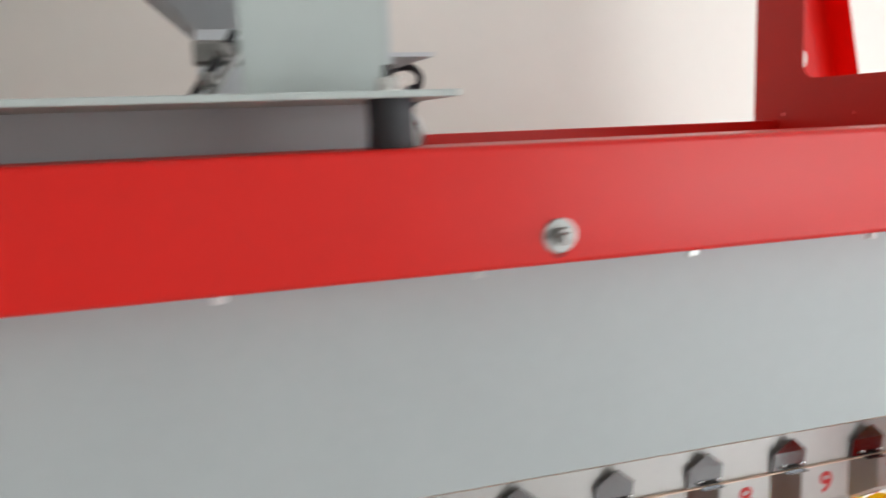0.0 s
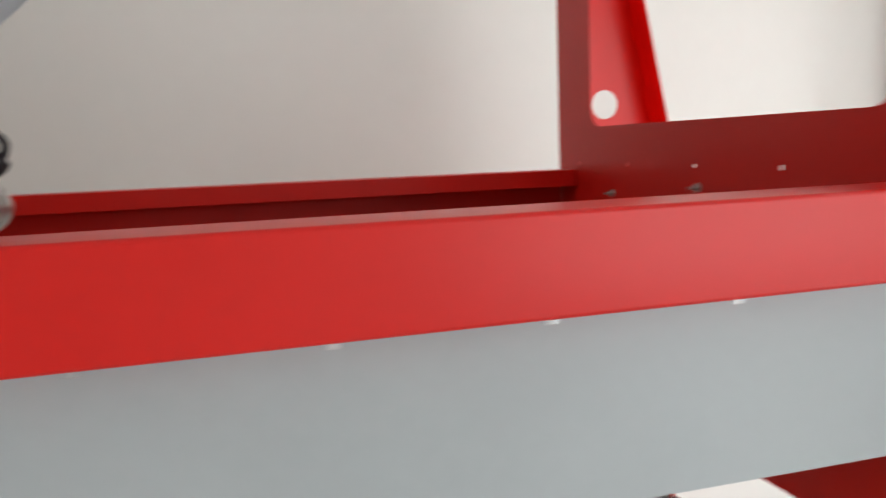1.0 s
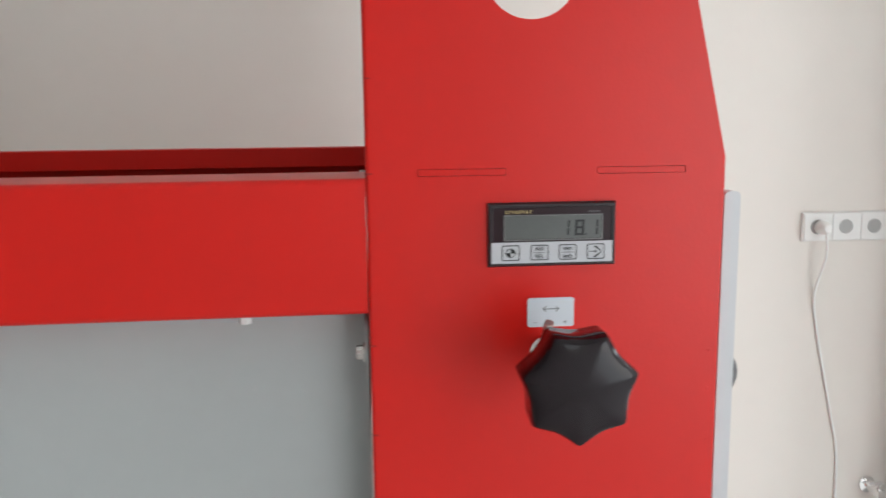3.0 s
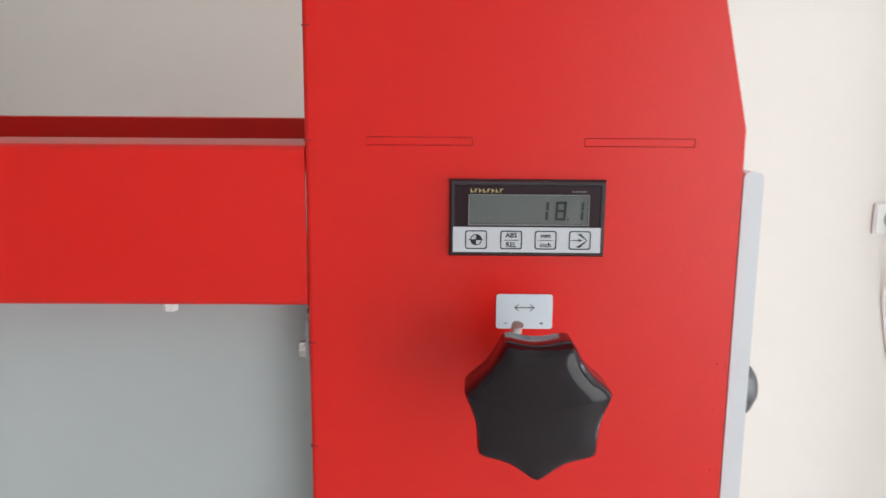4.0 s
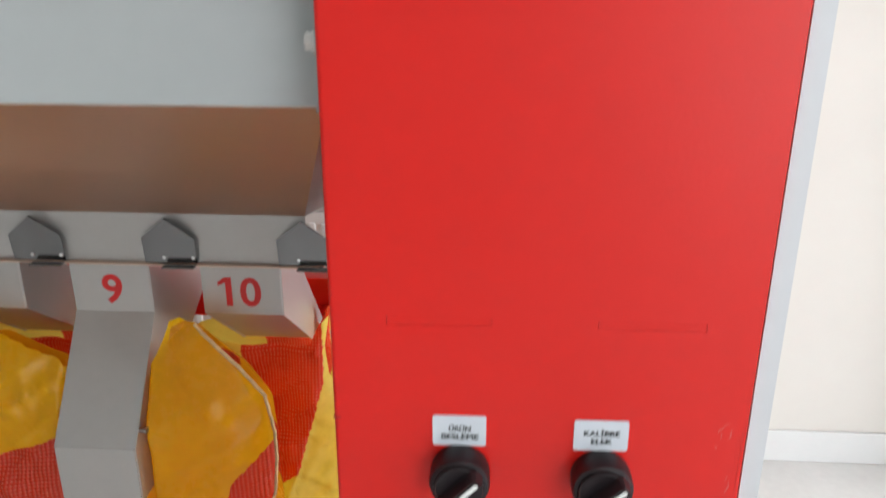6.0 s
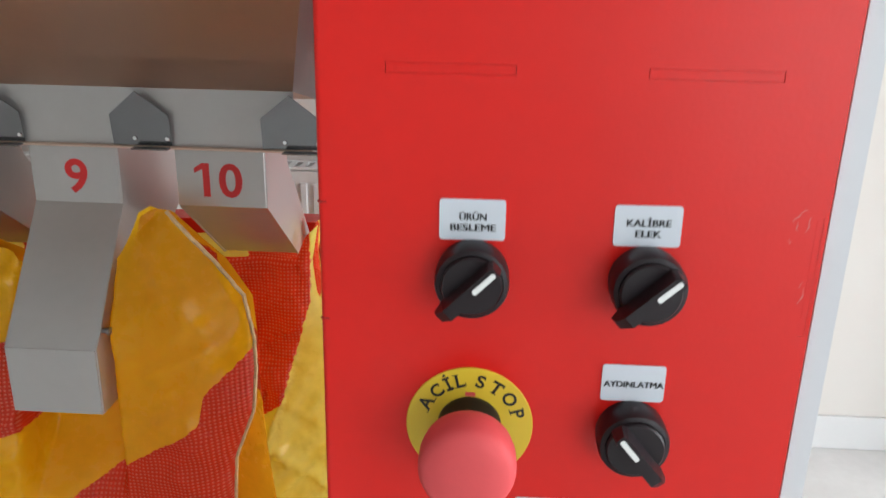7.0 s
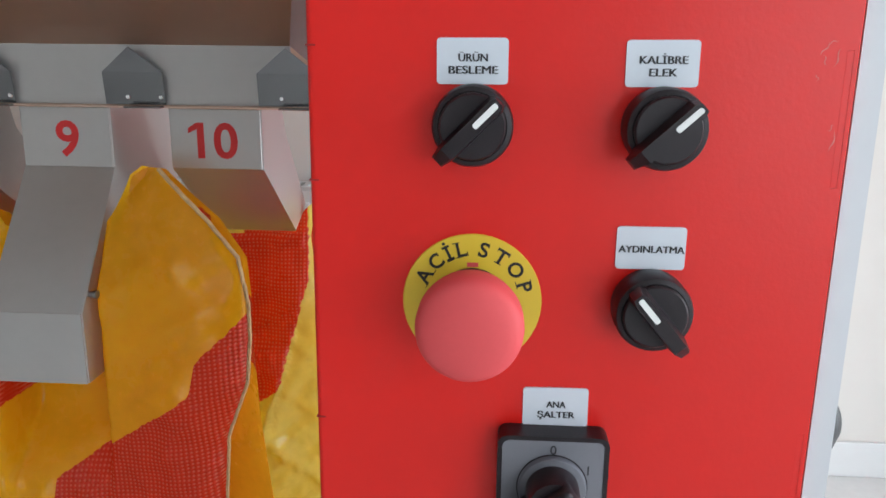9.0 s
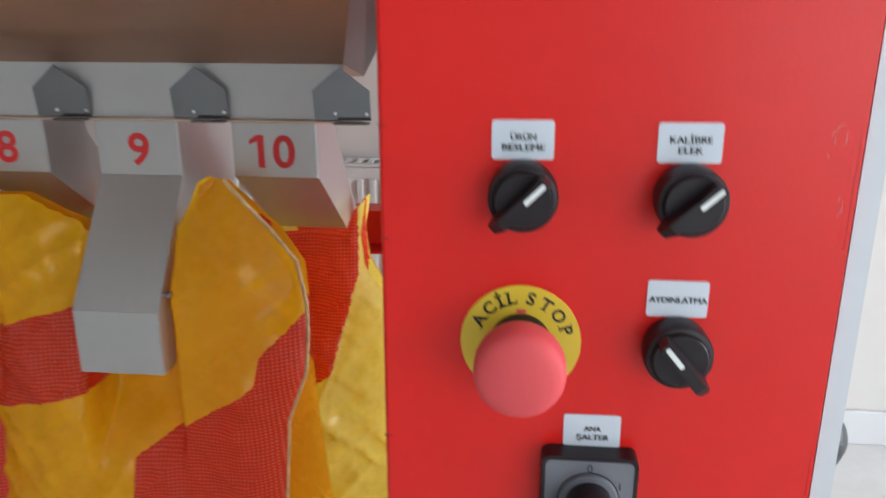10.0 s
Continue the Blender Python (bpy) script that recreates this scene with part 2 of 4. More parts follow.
def tube(points, r, segs=10, bm=None):
    bm = bm or bmesh.new()
    pts = [Vector(p) for p in points]
    rings = []
    for i, p in enumerate(pts):
        d = (pts[min(i + 1, len(pts) - 1)] - pts[max(i - 1, 0)]).normalized()
        side = d.cross(Vector((0.31, 0.17, 0.93))).normalized()
        up = side.cross(d)
        rings.append([bm.verts.new(p + r * (math.cos(2 * math.pi * k / segs) * side + math.sin(2 * math.pi * k / segs) * up)) for k in range(segs)])
    for a, b in zip(rings, rings[1:]):
        for k in range(segs):
            bm.faces.new((a[k], a[(k + 1) % segs], b[(k + 1) % segs], b[k]))
    bm.faces.new(rings[0])
    bm.faces.new(rings[-1])
    return bm


def smooth_line(points, n=8):
    """A rounder line through the points."""
    pts = [Vector(p) for p in points]
    out = []
    for i in range(len(pts) - 1):
        a, b, c, d = pts[max(i - 1, 0)], pts[i], pts[i + 1], pts[min(i + 2, len(pts) - 1)]
        for k in range(n):
            t = k / n
            out.append(0.5 * (2 * b + (c - a) * t + (2 * a - 5 * b + 4 * c - d) * t * t + (3 * b - a - 3 * c + d) * t ** 3))
    return out + [pts[-1]]


def rrect(x0, x1, z0, z1, r, n=5):
    out = []
    for cx, cz, a0 in ((x1 - r, z1 - r, 0), (x0 + r, z1 - r, 90), (x0 + r, z0 + r, 180), (x1 - r, z0 + r, 270)):
        for k in range(n + 1):
            a = radians(a0 + 90 * k / n)
            out.append((cx + r * math.cos(a), cz + r * math.sin(a)))
    return out


def circle(cx, cz, r, n=48):
    return [(cx + r * math.cos(2 * math.pi * k / n), cz + r * math.sin(2 * math.pi * k / n)) for k in range(n)]


def plate(outer, holes, place, bm=None):
    """A flat sheet with holes. place(a, b, side) puts a point of the front (0) or back (1) into the world."""
    flat = bmesh.new()
    loops = []
    for loop in [outer, *holes]:
        vs = [flat.verts.new((a, b, 0)) for a, b in loop]
        for i in range(len(vs)):
            flat.edges.new((vs[i], vs[(i + 1) % len(vs)]))
        loops.append(vs)
    bmesh.ops.triangle_fill(flat, edges=flat.edges[:], use_beauty=True, use_dissolve=False, normal=(0, 0, 1))
    bm = bm or bmesh.new()
    pair = {v: (bm.verts.new(place(v.co.x, v.co.y, 0)), bm.verts.new(place(v.co.x, v.co.y, 1))) for v in flat.verts}
    for f in flat.faces:
        bm.faces.new([pair[v][0] for v in f.verts])
        bm.faces.new([pair[v][1] for v in reversed(f.verts)])
    for vs in loops:
        for i in range(len(vs)):
            a, b = vs[i], vs[(i + 1) % len(vs)]
            bm.faces.new((pair[a][0], pair[b][0], pair[b][1], pair[a][1]))
    flat.free()
    return bm


def facing(y0, y1):
    return lambda a, b, s: (a, y1 if s else y0, b)


def sidewise(x0, x1):
    return lambda a, b, s: (x1 if s else x0, a, b)


def extrude_x(profile, x0, x1, bm=None):
    bm = bm or bmesh.new()
    a = [bm.verts.new((x0, y, z)) for y, z in profile]
    b = [bm.verts.new((x1, y, z)) for y, z in profile]
    for i in range(len(profile)):
        j = (i + 1) % len(profile)
        bm.faces.new((a[i], a[j], b[j], b[i]))
    for ring in (set(a), set(b)):
        bmesh.ops.triangle_fill(bm, edges=[e for e in bm.edges if e.verts[0] in ring and e.verts[1] in ring], use_beauty=True, normal=(1, 0, 0))
    return bm


def writing(name, text, size, mat, parent, x, z, y, bold=0.0, m=None, align="CENTER", stretch=1.0, width=0.0, heavy=0.0):
    """Letters as a thin mesh on a face that looks along -y."""
    cu = bpy.data.curves.new(name, "FONT")
    cu.body, cu.size, cu.align_x, cu.align_y, cu.extrude, cu.offset, cu.resolution_u = text, size, align, "CENTER", 0.00012, bold * size, 4
    tmp = new(name, cu)
    dg = bpy.context.evaluated_depsgraph_get()
    me = bpy.data.meshes.new_from_object(tmp.evaluated_get(dg))
    bpy.data.objects.remove(tmp)
    bpy.data.curves.remove(cu)
    me.materials.clear()
    me.materials.append(mat)
    if heavy:
        twice = bmesh.new()
        for shift in (-heavy / 2, heavy / 2):
            old = set(twice.verts)
            twice.from_mesh(me)
            bmesh.ops.translate(twice, verts=[v for v in twice.verts if v not in old], vec=(shift, 0, 0.00004 if shift > 0 else 0))
        twice.to_mesh(me)
        twice.free()
    if width:
        xs = [v.co.x for v in me.vertices]
        stretch = width / (max(xs) - min(xs))
    ob = new(name, me)
    ob.parent = parent
    ob.matrix_basis = (m if m is not None else pose(x, y, z, 90)) @ Matrix.Diagonal((stretch, 1, 1, 1))
    return ob


def hex_bolt(name, parent, origin, axis, r, h, mat=ZINC, washer=0.0, stud=0.0):
    """A hex head on an optional washer, with the bolt's end standing out of it."""
    m = along(origin, axis)
    bm = bmesh.new()
    base = 0.0
    if washer:
        lathe([(0, 0), (washer, 0), (washer, 0.0015), (washer * 0.92, 0.002), (0, 0.002)], 24, m, bm)
        base = 0.002
    lathe([(0, base), (r, base), (r, base + h * 0.85), (r * 0.86, base + h), (0, base + h)], 6, m, bm)
    if stud:
        lathe([(0, base + h), (r * 0.5, base + h), (r * 0.5, base + h + stud), (r * 0.4, base + h + stud + 0.001), (0, base + h + stud + 0.001)], 12, m, bm)
    return part(name, bm, mat, parent, smooth=False)


# ---- the room ----
def shell(name, bm, mat, label):
    return tagged(part(name, bm, mat), label, name.split("_")[0], kind="structure")


shell("floor", box(LEFT - 0.2, RIGHT + 0.2, FRONT - 0.2, BACK + 0.2, FLOOR - 0.1, FLOOR), TILE, "pale glossy tiled floor of the workshop room")
shell("ceiling", box(LEFT - 0.2, RIGHT + 0.2, FRONT - 0.2, BACK + 0.2, CEIL, CEIL + 0.1), CEILING, "plain white painted ceiling")
shell("wall_north", box(LEFT, RIGHT, BACK, BACK + 0.2, FLOOR, CEIL), CREAM, "plain cream painted wall behind the machine")
shell("wall_west", box(LEFT - 0.2, LEFT, FRONT, BACK + 0.2, FLOOR, CEIL), CREAM, "plain cream painted side wall")
shell("wall_east", plate([(FRONT, FLOOR), (BACK + 0.2, FLOOR), (BACK + 0.2, CEIL), (FRONT, CEIL)],
                         [[(EAST[0], EAST[2]), (EAST[1], EAST[2]), (EAST[1], EAST[3]), (EAST[0], EAST[3])]], sidewise(RIGHT, RIGHT + 0.2)), WHITE_WALL,
      "white painted side wall with a glazed front")
shell("wall_south", plate([(LEFT - 0.2, FLOOR), (RIGHT + 0.2, FLOOR), (RIGHT + 0.2, CEIL), (LEFT - 0.2, CEIL)],
                          [[(WIN[0], WIN[2]), (WIN[1], WIN[2]), (WIN[1], WIN[3]), (WIN[0], WIN[3])]], facing(FRONT, FRONT - 0.2)), WHITE_WALL,
      "white painted wall with a glazed front")
COL_X, COL_Y = 1.51, 1.40
shell("wall_pillar", box(COL_X, RIGHT, COL_Y, BACK, FLOOR, CEIL, 0.006), WHITE_WALL, "white painted wall step beside the sockets")
shell("baseboard", box(LEFT, COL_X, BACK - 0.012, BACK, FLOOR, FLOOR + 0.10, 0.003), WHITE_PAINT, "low white skirting board along the wall")
WW, WHIGH = (WIN[1] - WIN[0]) / 2, WIN[3] - WIN[2]
win = thing("window_1", "tall white-framed glazed front letting daylight in", "window", pose((WIN[0] + WIN[1]) / 2, FRONT - 0.1, WIN[2]), kind="structure")
for k in range(4):
    x = -WW + k * 2 * WW / 3
    part("window_frame", box(max(-WW, x - 0.03), min(WW, x + 0.03), -0.03, 0.03, 0, WHIGH, 0.004), WHITE_PAINT, win)
part("window_sill", box(-WW - 0.05, WW + 0.05, -0.1, 0.14, -0.03, 0.0, 0.004), WHITE_PAINT, win)

EW, EHIGH = (EAST[1] - EAST[0]) / 2, EAST[3] - EAST[2]
win2 = thing("window_2", "tall white-framed glazed front in the side wall", "window", pose(RIGHT + 0.1, (EAST[0] + EAST[1]) / 2, EAST[2], 0, 0, 90), kind="structure")
for k in range(4):
    x = -EW + k * 2 * EW / 3
    part("window_frame", box(max(-EW, x - 0.03), min(EW, x + 0.03), -0.03, 0.03, 0, EHIGH, 0.004), WHITE_PAINT, win2)
part("window_sill", box(-EW - 0.03, EW + 0.03, -0.1, 0.14, -0.03, 0.0, 0.004), WHITE_PAINT, win2)

# radiator on the wall behind the machine
rad = thing("radiator", "white ribbed panel radiator below the cream wall", "radiator", pose(-0.75, BACK - 0.10, FLOOR))
part("panel", box(-0.65, 0.65, 0.0, 0.012, 0.14, 0.76, 0.004), WHITE_PAINT, rad)
part("panel", box(-0.65, 0.65, 0.070, 0.082, 0.14, 0.76, 0.004), WHITE_PAINT, rad)
rib = box(-0.009, 0.009, -0.006, 0.004, 0.17, 0.73, 0.003)
first = part("rib", rib, WHITE_PAINT, rad)
for k in range(39):
    o = first if k == 0 else new("rib", first.data)
    o.parent = rad
    o.location.x = -0.6175 + k * 0.0325
part("grille", plate([(-0.65, 0.0), (0.65, 0.0), (0.65, 0.082), (-0.65, 0.082)],
                     [rrect(-0.63 + k * 0.03, -0.612 + k * 0.03, 0.015, 0.067, 0.004, 2) for k in range(42)],
                     lambda a, b, s: (a, b, 0.768 if s else 0.762)), WHITE_PAINT, rad)
part("valve_pipe", tube([(0.68, 0.04, 0.18), (0.68, 0.04, 0.02), (0.68, 0.04, 0.0)], 0.008), CHROME, rad)
part("valve", lathe([(0, 0), (0.016, 0), (0.018, 0.03), (0.012, 0.05), (0, 0.05)], 16, along((0.645, 0.04, 0.18), (1, 0, 0))), WHITE_PAINT, rad, smooth=True)
for k in (-0.45, 0.45):
    part("bracket", box(k - 0.015, k + 0.015, 0.080, 0.100, 0.2, 0.7), WHITE_PAINT, rad)


# sockets with a plug and its cable
def socket_strip():
    s = thing("socket_strip", "white three-gang wall socket with a plug in it", "socket", pose(1.325, BACK, 1.131))
    part("back_plate", box(-0.128, 0.128, -0.010, 0, -0.041, 0.041, 0.004), SOCKET, s)
    for k in range(3):
        x = -0.084 + 0.084 * k
        part("cover", plate(rrect(x - 0.038, x + 0.038, -0.038, 0.038, 0.006), [circle(x, 0, 0.0205, 24)], facing(-0.013, -0.010)), SOCKET, s)
        well = part("well", lathe([(0.0205, -0.003), (0.0195, -0.003), (0.0185, 0.0098), (0, 0.0098)], 24, along((x, -0.010, 0), (0, 1, 0))), WELL_SHADE, s, "grey shaded round socket well", smooth=True)
        for d in (-0.0095, 0.0095):
            part("contact", lathe([(0, 0), (0.0026, 0), (0.0026, 0.001), (0, 0.001)], 10, along((x + d, -0.0011, 0), (0, -1, 0))), BLACK, well)
    return s


socket_strip()
plug = thing("power_plug", "white power plug with a thin hanging cable", "plug", pose(1.249, BACK - 0.013, 1.131))
part("body", lathe([(0, 0), (0.019, 0), (0.0195, 0.02), (0.016, 0.034), (0.010, 0.042), (0, 0.043)], 20, along((0, 0, 0), (0, -1, 0))), SOCKET, plug, smooth=True)
part("cable", tube(smooth_line([(0.0, -0.03, -0.008), (0.002, -0.035, -0.08), (-0.004, 0.004, -0.2), (0.018, 0.008, -0.33), (0.045, 0.008, -0.45), (0.07, 0.008, -0.56), (0.098, 0.008, -0.70), (0.10, 0.008, -0.95), (0.10, 0.008, -1.31)]), 0.0036, 8), SOCKET, plug)
tap = thing("wall_tap", "small chrome angle tap on the wall", "tap", pose(1.45, BACK, 0.345))
part("flange", lathe([(0, 0), (0.026, 0), (0.024, 0.006), (0.012, 0.010), (0, 0.010)], 20, along((0, 0, 0), (0, -1, 0))), CHROME, tap, smooth=True)
part("body", lathe([(0, 0), (0.012, 0), (0.012, 0.05), (0.016, 0.055), (0.016, 0.075), (0, 0.075)], 16, along((0, -0.008, 0), (0, -1, 0))), CHROME, tap, smooth=True)
part("spout", tube(smooth_line([(0, -0.05, 0), (0.012, -0.07, -0.02), (0.025, -0.08, -0.05)]), 0.009, 12), CHROME, tap, smooth=True)
part("handle", box(-0.035, 0.012, -0.062, -0.048, 0.022, 0.032, 0.003), CHROME, tap)
part("stem", lathe([(0, 0), (0.006, 0), (0.006, 0.026), (0, 0.026)], 10, along((0, -0.055, 0), (0, 0, 1))), CHROME, tap)


# ---- the red housing ----
DEPTH, W = 1.05, 0.257
TOP = 1.95
BEND = 1.404
W_TOP = W - 0.222 * (TOP - BEND)
outline = [(0.003, FLOOR), (W, FLOOR), (W, BEND), (W_TOP, TOP), (0.003, TOP)]
SLOTS = [(0.036, 0.0985, 1.3935, 1.3985), (0.1635, 0.228, 1.3935, 1.3985), (0.035, 0.0985, 0.9650, 0.9700), (0.1615, 0.2252, 0.9650, 0.9700),
         (0.2515, 0.2548, 0.835, 0.899), (0.2515, 0.2548, 0.643, 0.706)]


def rect(x0, x1, z0, z1):
    return [(x0, z0), (x1, z0), (x1, z1), (x0, z1)]


housing = thing("machine_housing", "tall glossy red sheet-steel housing at the machine's end", "machine", pose(0, 0, FLOOR))
UP = Matrix.Translation((0, 0, -FLOOR))
part("front_panel", plate(outline, [circle(0.116, 1.533, 0.0333)] + [rect(*s) for s in SLOTS], facing(0.0, 0.0025)), RED, housing, at=UP)
for x0, x1, z0, z1 in SLOTS:
    gap = 0.0003 if z0 > 1.2 else 0.00012
    part("tab", box(x0 + (0.0003 if x1 < 0.25 else 0.00004), x1 - (0.0003 if x1 < 0.25 else 0.00004), 0.0001, 0.0028, z0 + gap, z1 - gap, 0.0001, 1), RED, housing, at=UP)
    part("slot_backing", box(x0 - 0.003, x1 + 0.003 if x1 < 0.25 else x1 + 0.002, 0.0029, 0.005, z0 - 0.003, z1 + 0.003), RED_DARK, housing, at=UP)
fold = bmesh.new()
ring = [(0.003 - 0.003 * math.sin(radians(a)), 0.003 - 0.003 * math.cos(radians(a))) for a in range(0, 91, 15)]
low = [fold.verts.new((x, y, FLOOR)) for x, y in ring]
high = [fold.verts.new((x, y, TOP)) for x, y in ring]
for i in range(len(ring) - 1):
    fold.faces.new((low[i], low[i + 1], high[i + 1], high[i]))
part("fold", fold, RED, housing, at=UP, smooth=True)
for z in (1.461, 1.396, 1.273, 1.206, 0.899, 0.834, 0.706):
    part("notch", box(-0.0002, 0.0045, -0.0002, 0.003, z - 0.0004, z + 0.0004), RED_DARK, housing, at=UP)
window_hole = rrect(0.115, 0.893, 1.480, 1.87, 0.038)
side_holes = [rect(y - 0.003, y + 0.003, 1.400, 1.407) for y in (0.102, 0.31, 0.52, 0.74, 0.95)]
part("side_wall", plate([(0.003, FLOOR), (DEPTH, FLOOR), (DEPTH, TOP), (0.003, TOP)], [window_hole, rect(0.07, 0.97, -0.08, 0.93)] + side_holes, sidewise(0.0, 0.0025)), RED, housing, at=UP)
part("rear_panel", plate([(0.0026, FLOOR), (W, FLOOR), (W, BEND), (W_TOP, TOP), (0.0026, TOP)], [circle(0.116, 1.533, 0.0333)], facing(DEPTH - 0.0025, DEPTH)), RED, housing, at=UP)


def edge_flange(y0, y1):
    """The return along the slanted edge of a panel."""
    bm = bmesh.new()
    pts = [(W, FLOOR), (W, BEND), (W_TOP, TOP)]
    rows = [[bm.verts.new((x - dx, y, z)) for y in (y0, y1) for dx in (0, 0.0025)] for x, z in pts]
    for a, b in zip(rows, rows[1:]):
        for i, j in ((0, 1), (1, 3), (3, 2), (2, 0)):
            bm.faces.new((a[i], a[j], b[j], b[i]))
    bm.faces.new([rows[0][i] for i in (0, 1, 3, 2)])
    bm.faces.new([rows[-1][i] for i in (0, 1, 3, 2)])
    return bm


part("flange", edge_flange(0.0026, 0.045), RED, housing, at=UP)
part("flange", edge_flange(DEPTH - 0.075, DEPTH - 0.0026), RED, housing, at=UP)

# rivets near the right edge of the panel
for z in (1.262, 1.232, 1.192):
    part("rivet", lathe([(0, 0), (0.0011, 0), (0.0008, 0.0004), (0, 0.0005)], 8, along((0.2505, 0.0, z), (0, -1, 0))), RED, housing, at=UP)

# light grey hinged cover on the outer side
cover = thing("side_cover", "light grey sheet-metal door on the housing's outer side", "door", pose(0.2585, 0.0, FLOOR))
prof = rrect(0.0005, 0.0125, 0.05, 1.379 - FLOOR, 0.004)
part("door", plate(prof, [], facing(0.003, 0.30)), LIGHT_GREY, cover)
for z in (1.2255, 0.685):
    part("door_knob", lathe([(0, 0), (0.025, 0), (0.0255, 0.008), (0.0235, 0.0150), (0.0185, 0.0215), (0.011, 0.0270), (0, 0.0290)], 32, along((0.0122, 0.063, z - FLOOR), (1, 0, 0))),
         BLACK, cover, "round black plastic door knob", smooth=True)


# ---- beams ----
def channel(y0, y1, z0, z1, t, r, sign):
    """An open channel whose web stands at y0; sign tells to which side it opens."""
    out = []
    for cz, a0, a1 in ((z1 - r, 90, 180), (z0 + r, 180, 270)):
        for k in range(6):
            a = radians(a0 + (a1 - a0) * k / 5)
            out.append((y0 + sign * (r + r * math.cos(a)), cz + r * math.sin(a)))
    return [(y1, z1 - t), (y1, z1)] + out + [(y1, z0), (y1, z0 + t), (y0 + sign * t, z0 + t), (y0 + sign * t, z1 - t)]


BEAM_L = -2.30
BZ, BT = 1.296, 1.393
beam = thing("front_beam", "long glossy red folded steel beam along the machine's front", "beam", pose(0, 0, BZ, 0, 0, 1.1))
at = Matrix.Translation((0, 0, -BZ))
part("channel", extrude_x(channel(0.0, 0.085, BZ, BT, 0.003, 0.005, 1), BEAM_L, -0.0003), RED, beam, at=at, smooth=True)
for k in range(11):
    hex_bolt("bolt", beam, (-0.09 - 0.2 * k, 0.022, 0.0), (0, 0, -1), 0.0048, 0.0085, WHITE_MARK if k % 3 == 0 else ZINC)
hex_bolt("washer_bolt", beam, (-1.0285, 0.0, 1.3195 - BZ), (0, -1, 0), 0.0078, 0.007, DULL_ZINC, 0.0142, 0.004)
part("slot", plate(rrect(-1.034, -1.023, 0.0055, 0.036, 0.005), [], facing(-0.0003, 0.0002)), RED_DARK, beam, "dark slotted hole behind the washer")
rear = thing("rear_beam", "long glossy red folded steel beam along the machine's rear", "beam", pose(BEAM_L, DEPTH, 1.295))
at = Matrix.Translation((-BEAM_L, -DEPTH, -1.295))
part("channel", extrude_x(channel(DEPTH - 0.005, DEPTH - 0.085, 1.295, 1.390, 0.003, 0.005, -1), BEAM_L, -0.0012), RED, rear, at=at, smooth=True)
part("lip", box(BEAM_L, -0.0012, DEPTH - 0.088, DEPTH - 0.0852, 1.354, 1.3895, 0.001, 1), RED, rear, at=at)
low_rear = thing("lower_rear_beam", "red steel cross beam low at the machine's rear", "beam", pose(BEAM_L, DEPTH, 0.50))
part("channel", extrude_x(channel(0.0, -0.06, 0.0, 0.085, 0.003, 0.005, -1), 0, -0.0012 - BEAM_L), RED, low_rear, smooth=True)
# screws through the housing's side wall
for y, z in ((0.80, 1.345), (0.51, 1.368)):
    sc = thing("hex_screw", "small zinc hex screw in the red side wall", "screw", pose(0, y, z))
    hex_bolt("head", sc, (0, 0, 0), (-1, 0, 0), 0.006, 0.006, ZINC, 0.008, 0.008)

# ---- grey front cover plate ----
PY, PZ = 0.046, 1.087
cov = thing("cover_plate", "long light grey painted cover plate below the red beam", "panel", pose(BEAM_L, PY, PZ))
part("sheet", box(0, -0.0035 - BEAM_L, 0, 0.002, 0, 0.208), GREY_SHEET, cov)
at = Matrix.Translation((-BEAM_L, -PY, -PZ))
part("flange", plate([(PY, 1.089), (PY - 0.026, 1.089)] + [(PY - 0.037 + 0.008 * (1 - math.sin(radians(a))), 1.097 - 0.008 * math.sin(radians(a)) + 0.0) for a in (60, 30, 0)] +
                     [(PY - 0.029 - 0.008 * math.cos(radians(a)), 1.278 + 0.012 * math.sin(radians(a))) for a in (0, 30, 60, 90)] + [(PY, 1.290)],
                     [], sidewise(-0.0035, -0.0015)), GREY_SHEET, cov, at=at)
for z in (1.262, 1.128):
    hex_bolt("bolt", cov, (-0.0035 - BEAM_L, -0.022, z - PZ), (-1, 0, 0), 0.0055, 0.005, ZINC, 0.0075)

# ---- sloping hopper under the cover plate ----
hop = thing("hopper", "glossy stainless hopper sheets sloping down to the outlets", "hopper", pose(BEAM_L, 0.44, 0.836))
at = Matrix.Translation((-BEAM_L, -0.44, -0.836))
HX = -0.112
FY, FZ = 0.413, 0.8985


def slope(y0, z0, y1, z1, t=0.002):
    d = Vector((y1 - y0, z1 - z0)).normalized()
    n = Vector((-d.y, d.x)) * t
    return [(y0, z0), (y1, z1), (y1 + n.x, z1 + n.y), (y0 + n.x, z0 + n.y)]


def bent_sheet(corners, t=0.002):
    bm = bmesh.new()
    bm.faces.new([bm.verts.new(c) for c in corners])
    bmesh.ops.solidify(bm, geom=bm.faces[:], thickness=t)
    return bm


A, B, C, D = (-0.006, PY + 0.003, 1.086), (HX, FY, FZ), (HX, 0.522, 0.876), (-0.006, 0.95, 1.19)
part("front_slope", bent_sheet([(BEAM_L, A[1], A[2]), (BEAM_L, B[1], B[2]), B, A]), STEEL, hop, "brushed stainless sloping sheet with soft reflections", at=at)
part("rear_slope", bent_sheet([(BEAM_L, C[1], C[2]), (BEAM_L, D[1], D[2]), D, C]), STEEL, hop, at=at)
part("end_slope", bent_sheet([A, B, C, D]), SPOUT, hop, at=at)
part("outlet_band", plate([(BEAM_L, 0.838), (HX, 0.838), (HX, FZ), (BEAM_L, FZ)], [], facing(FY, FY + 0.002)), SPOUT, hop, at=at)
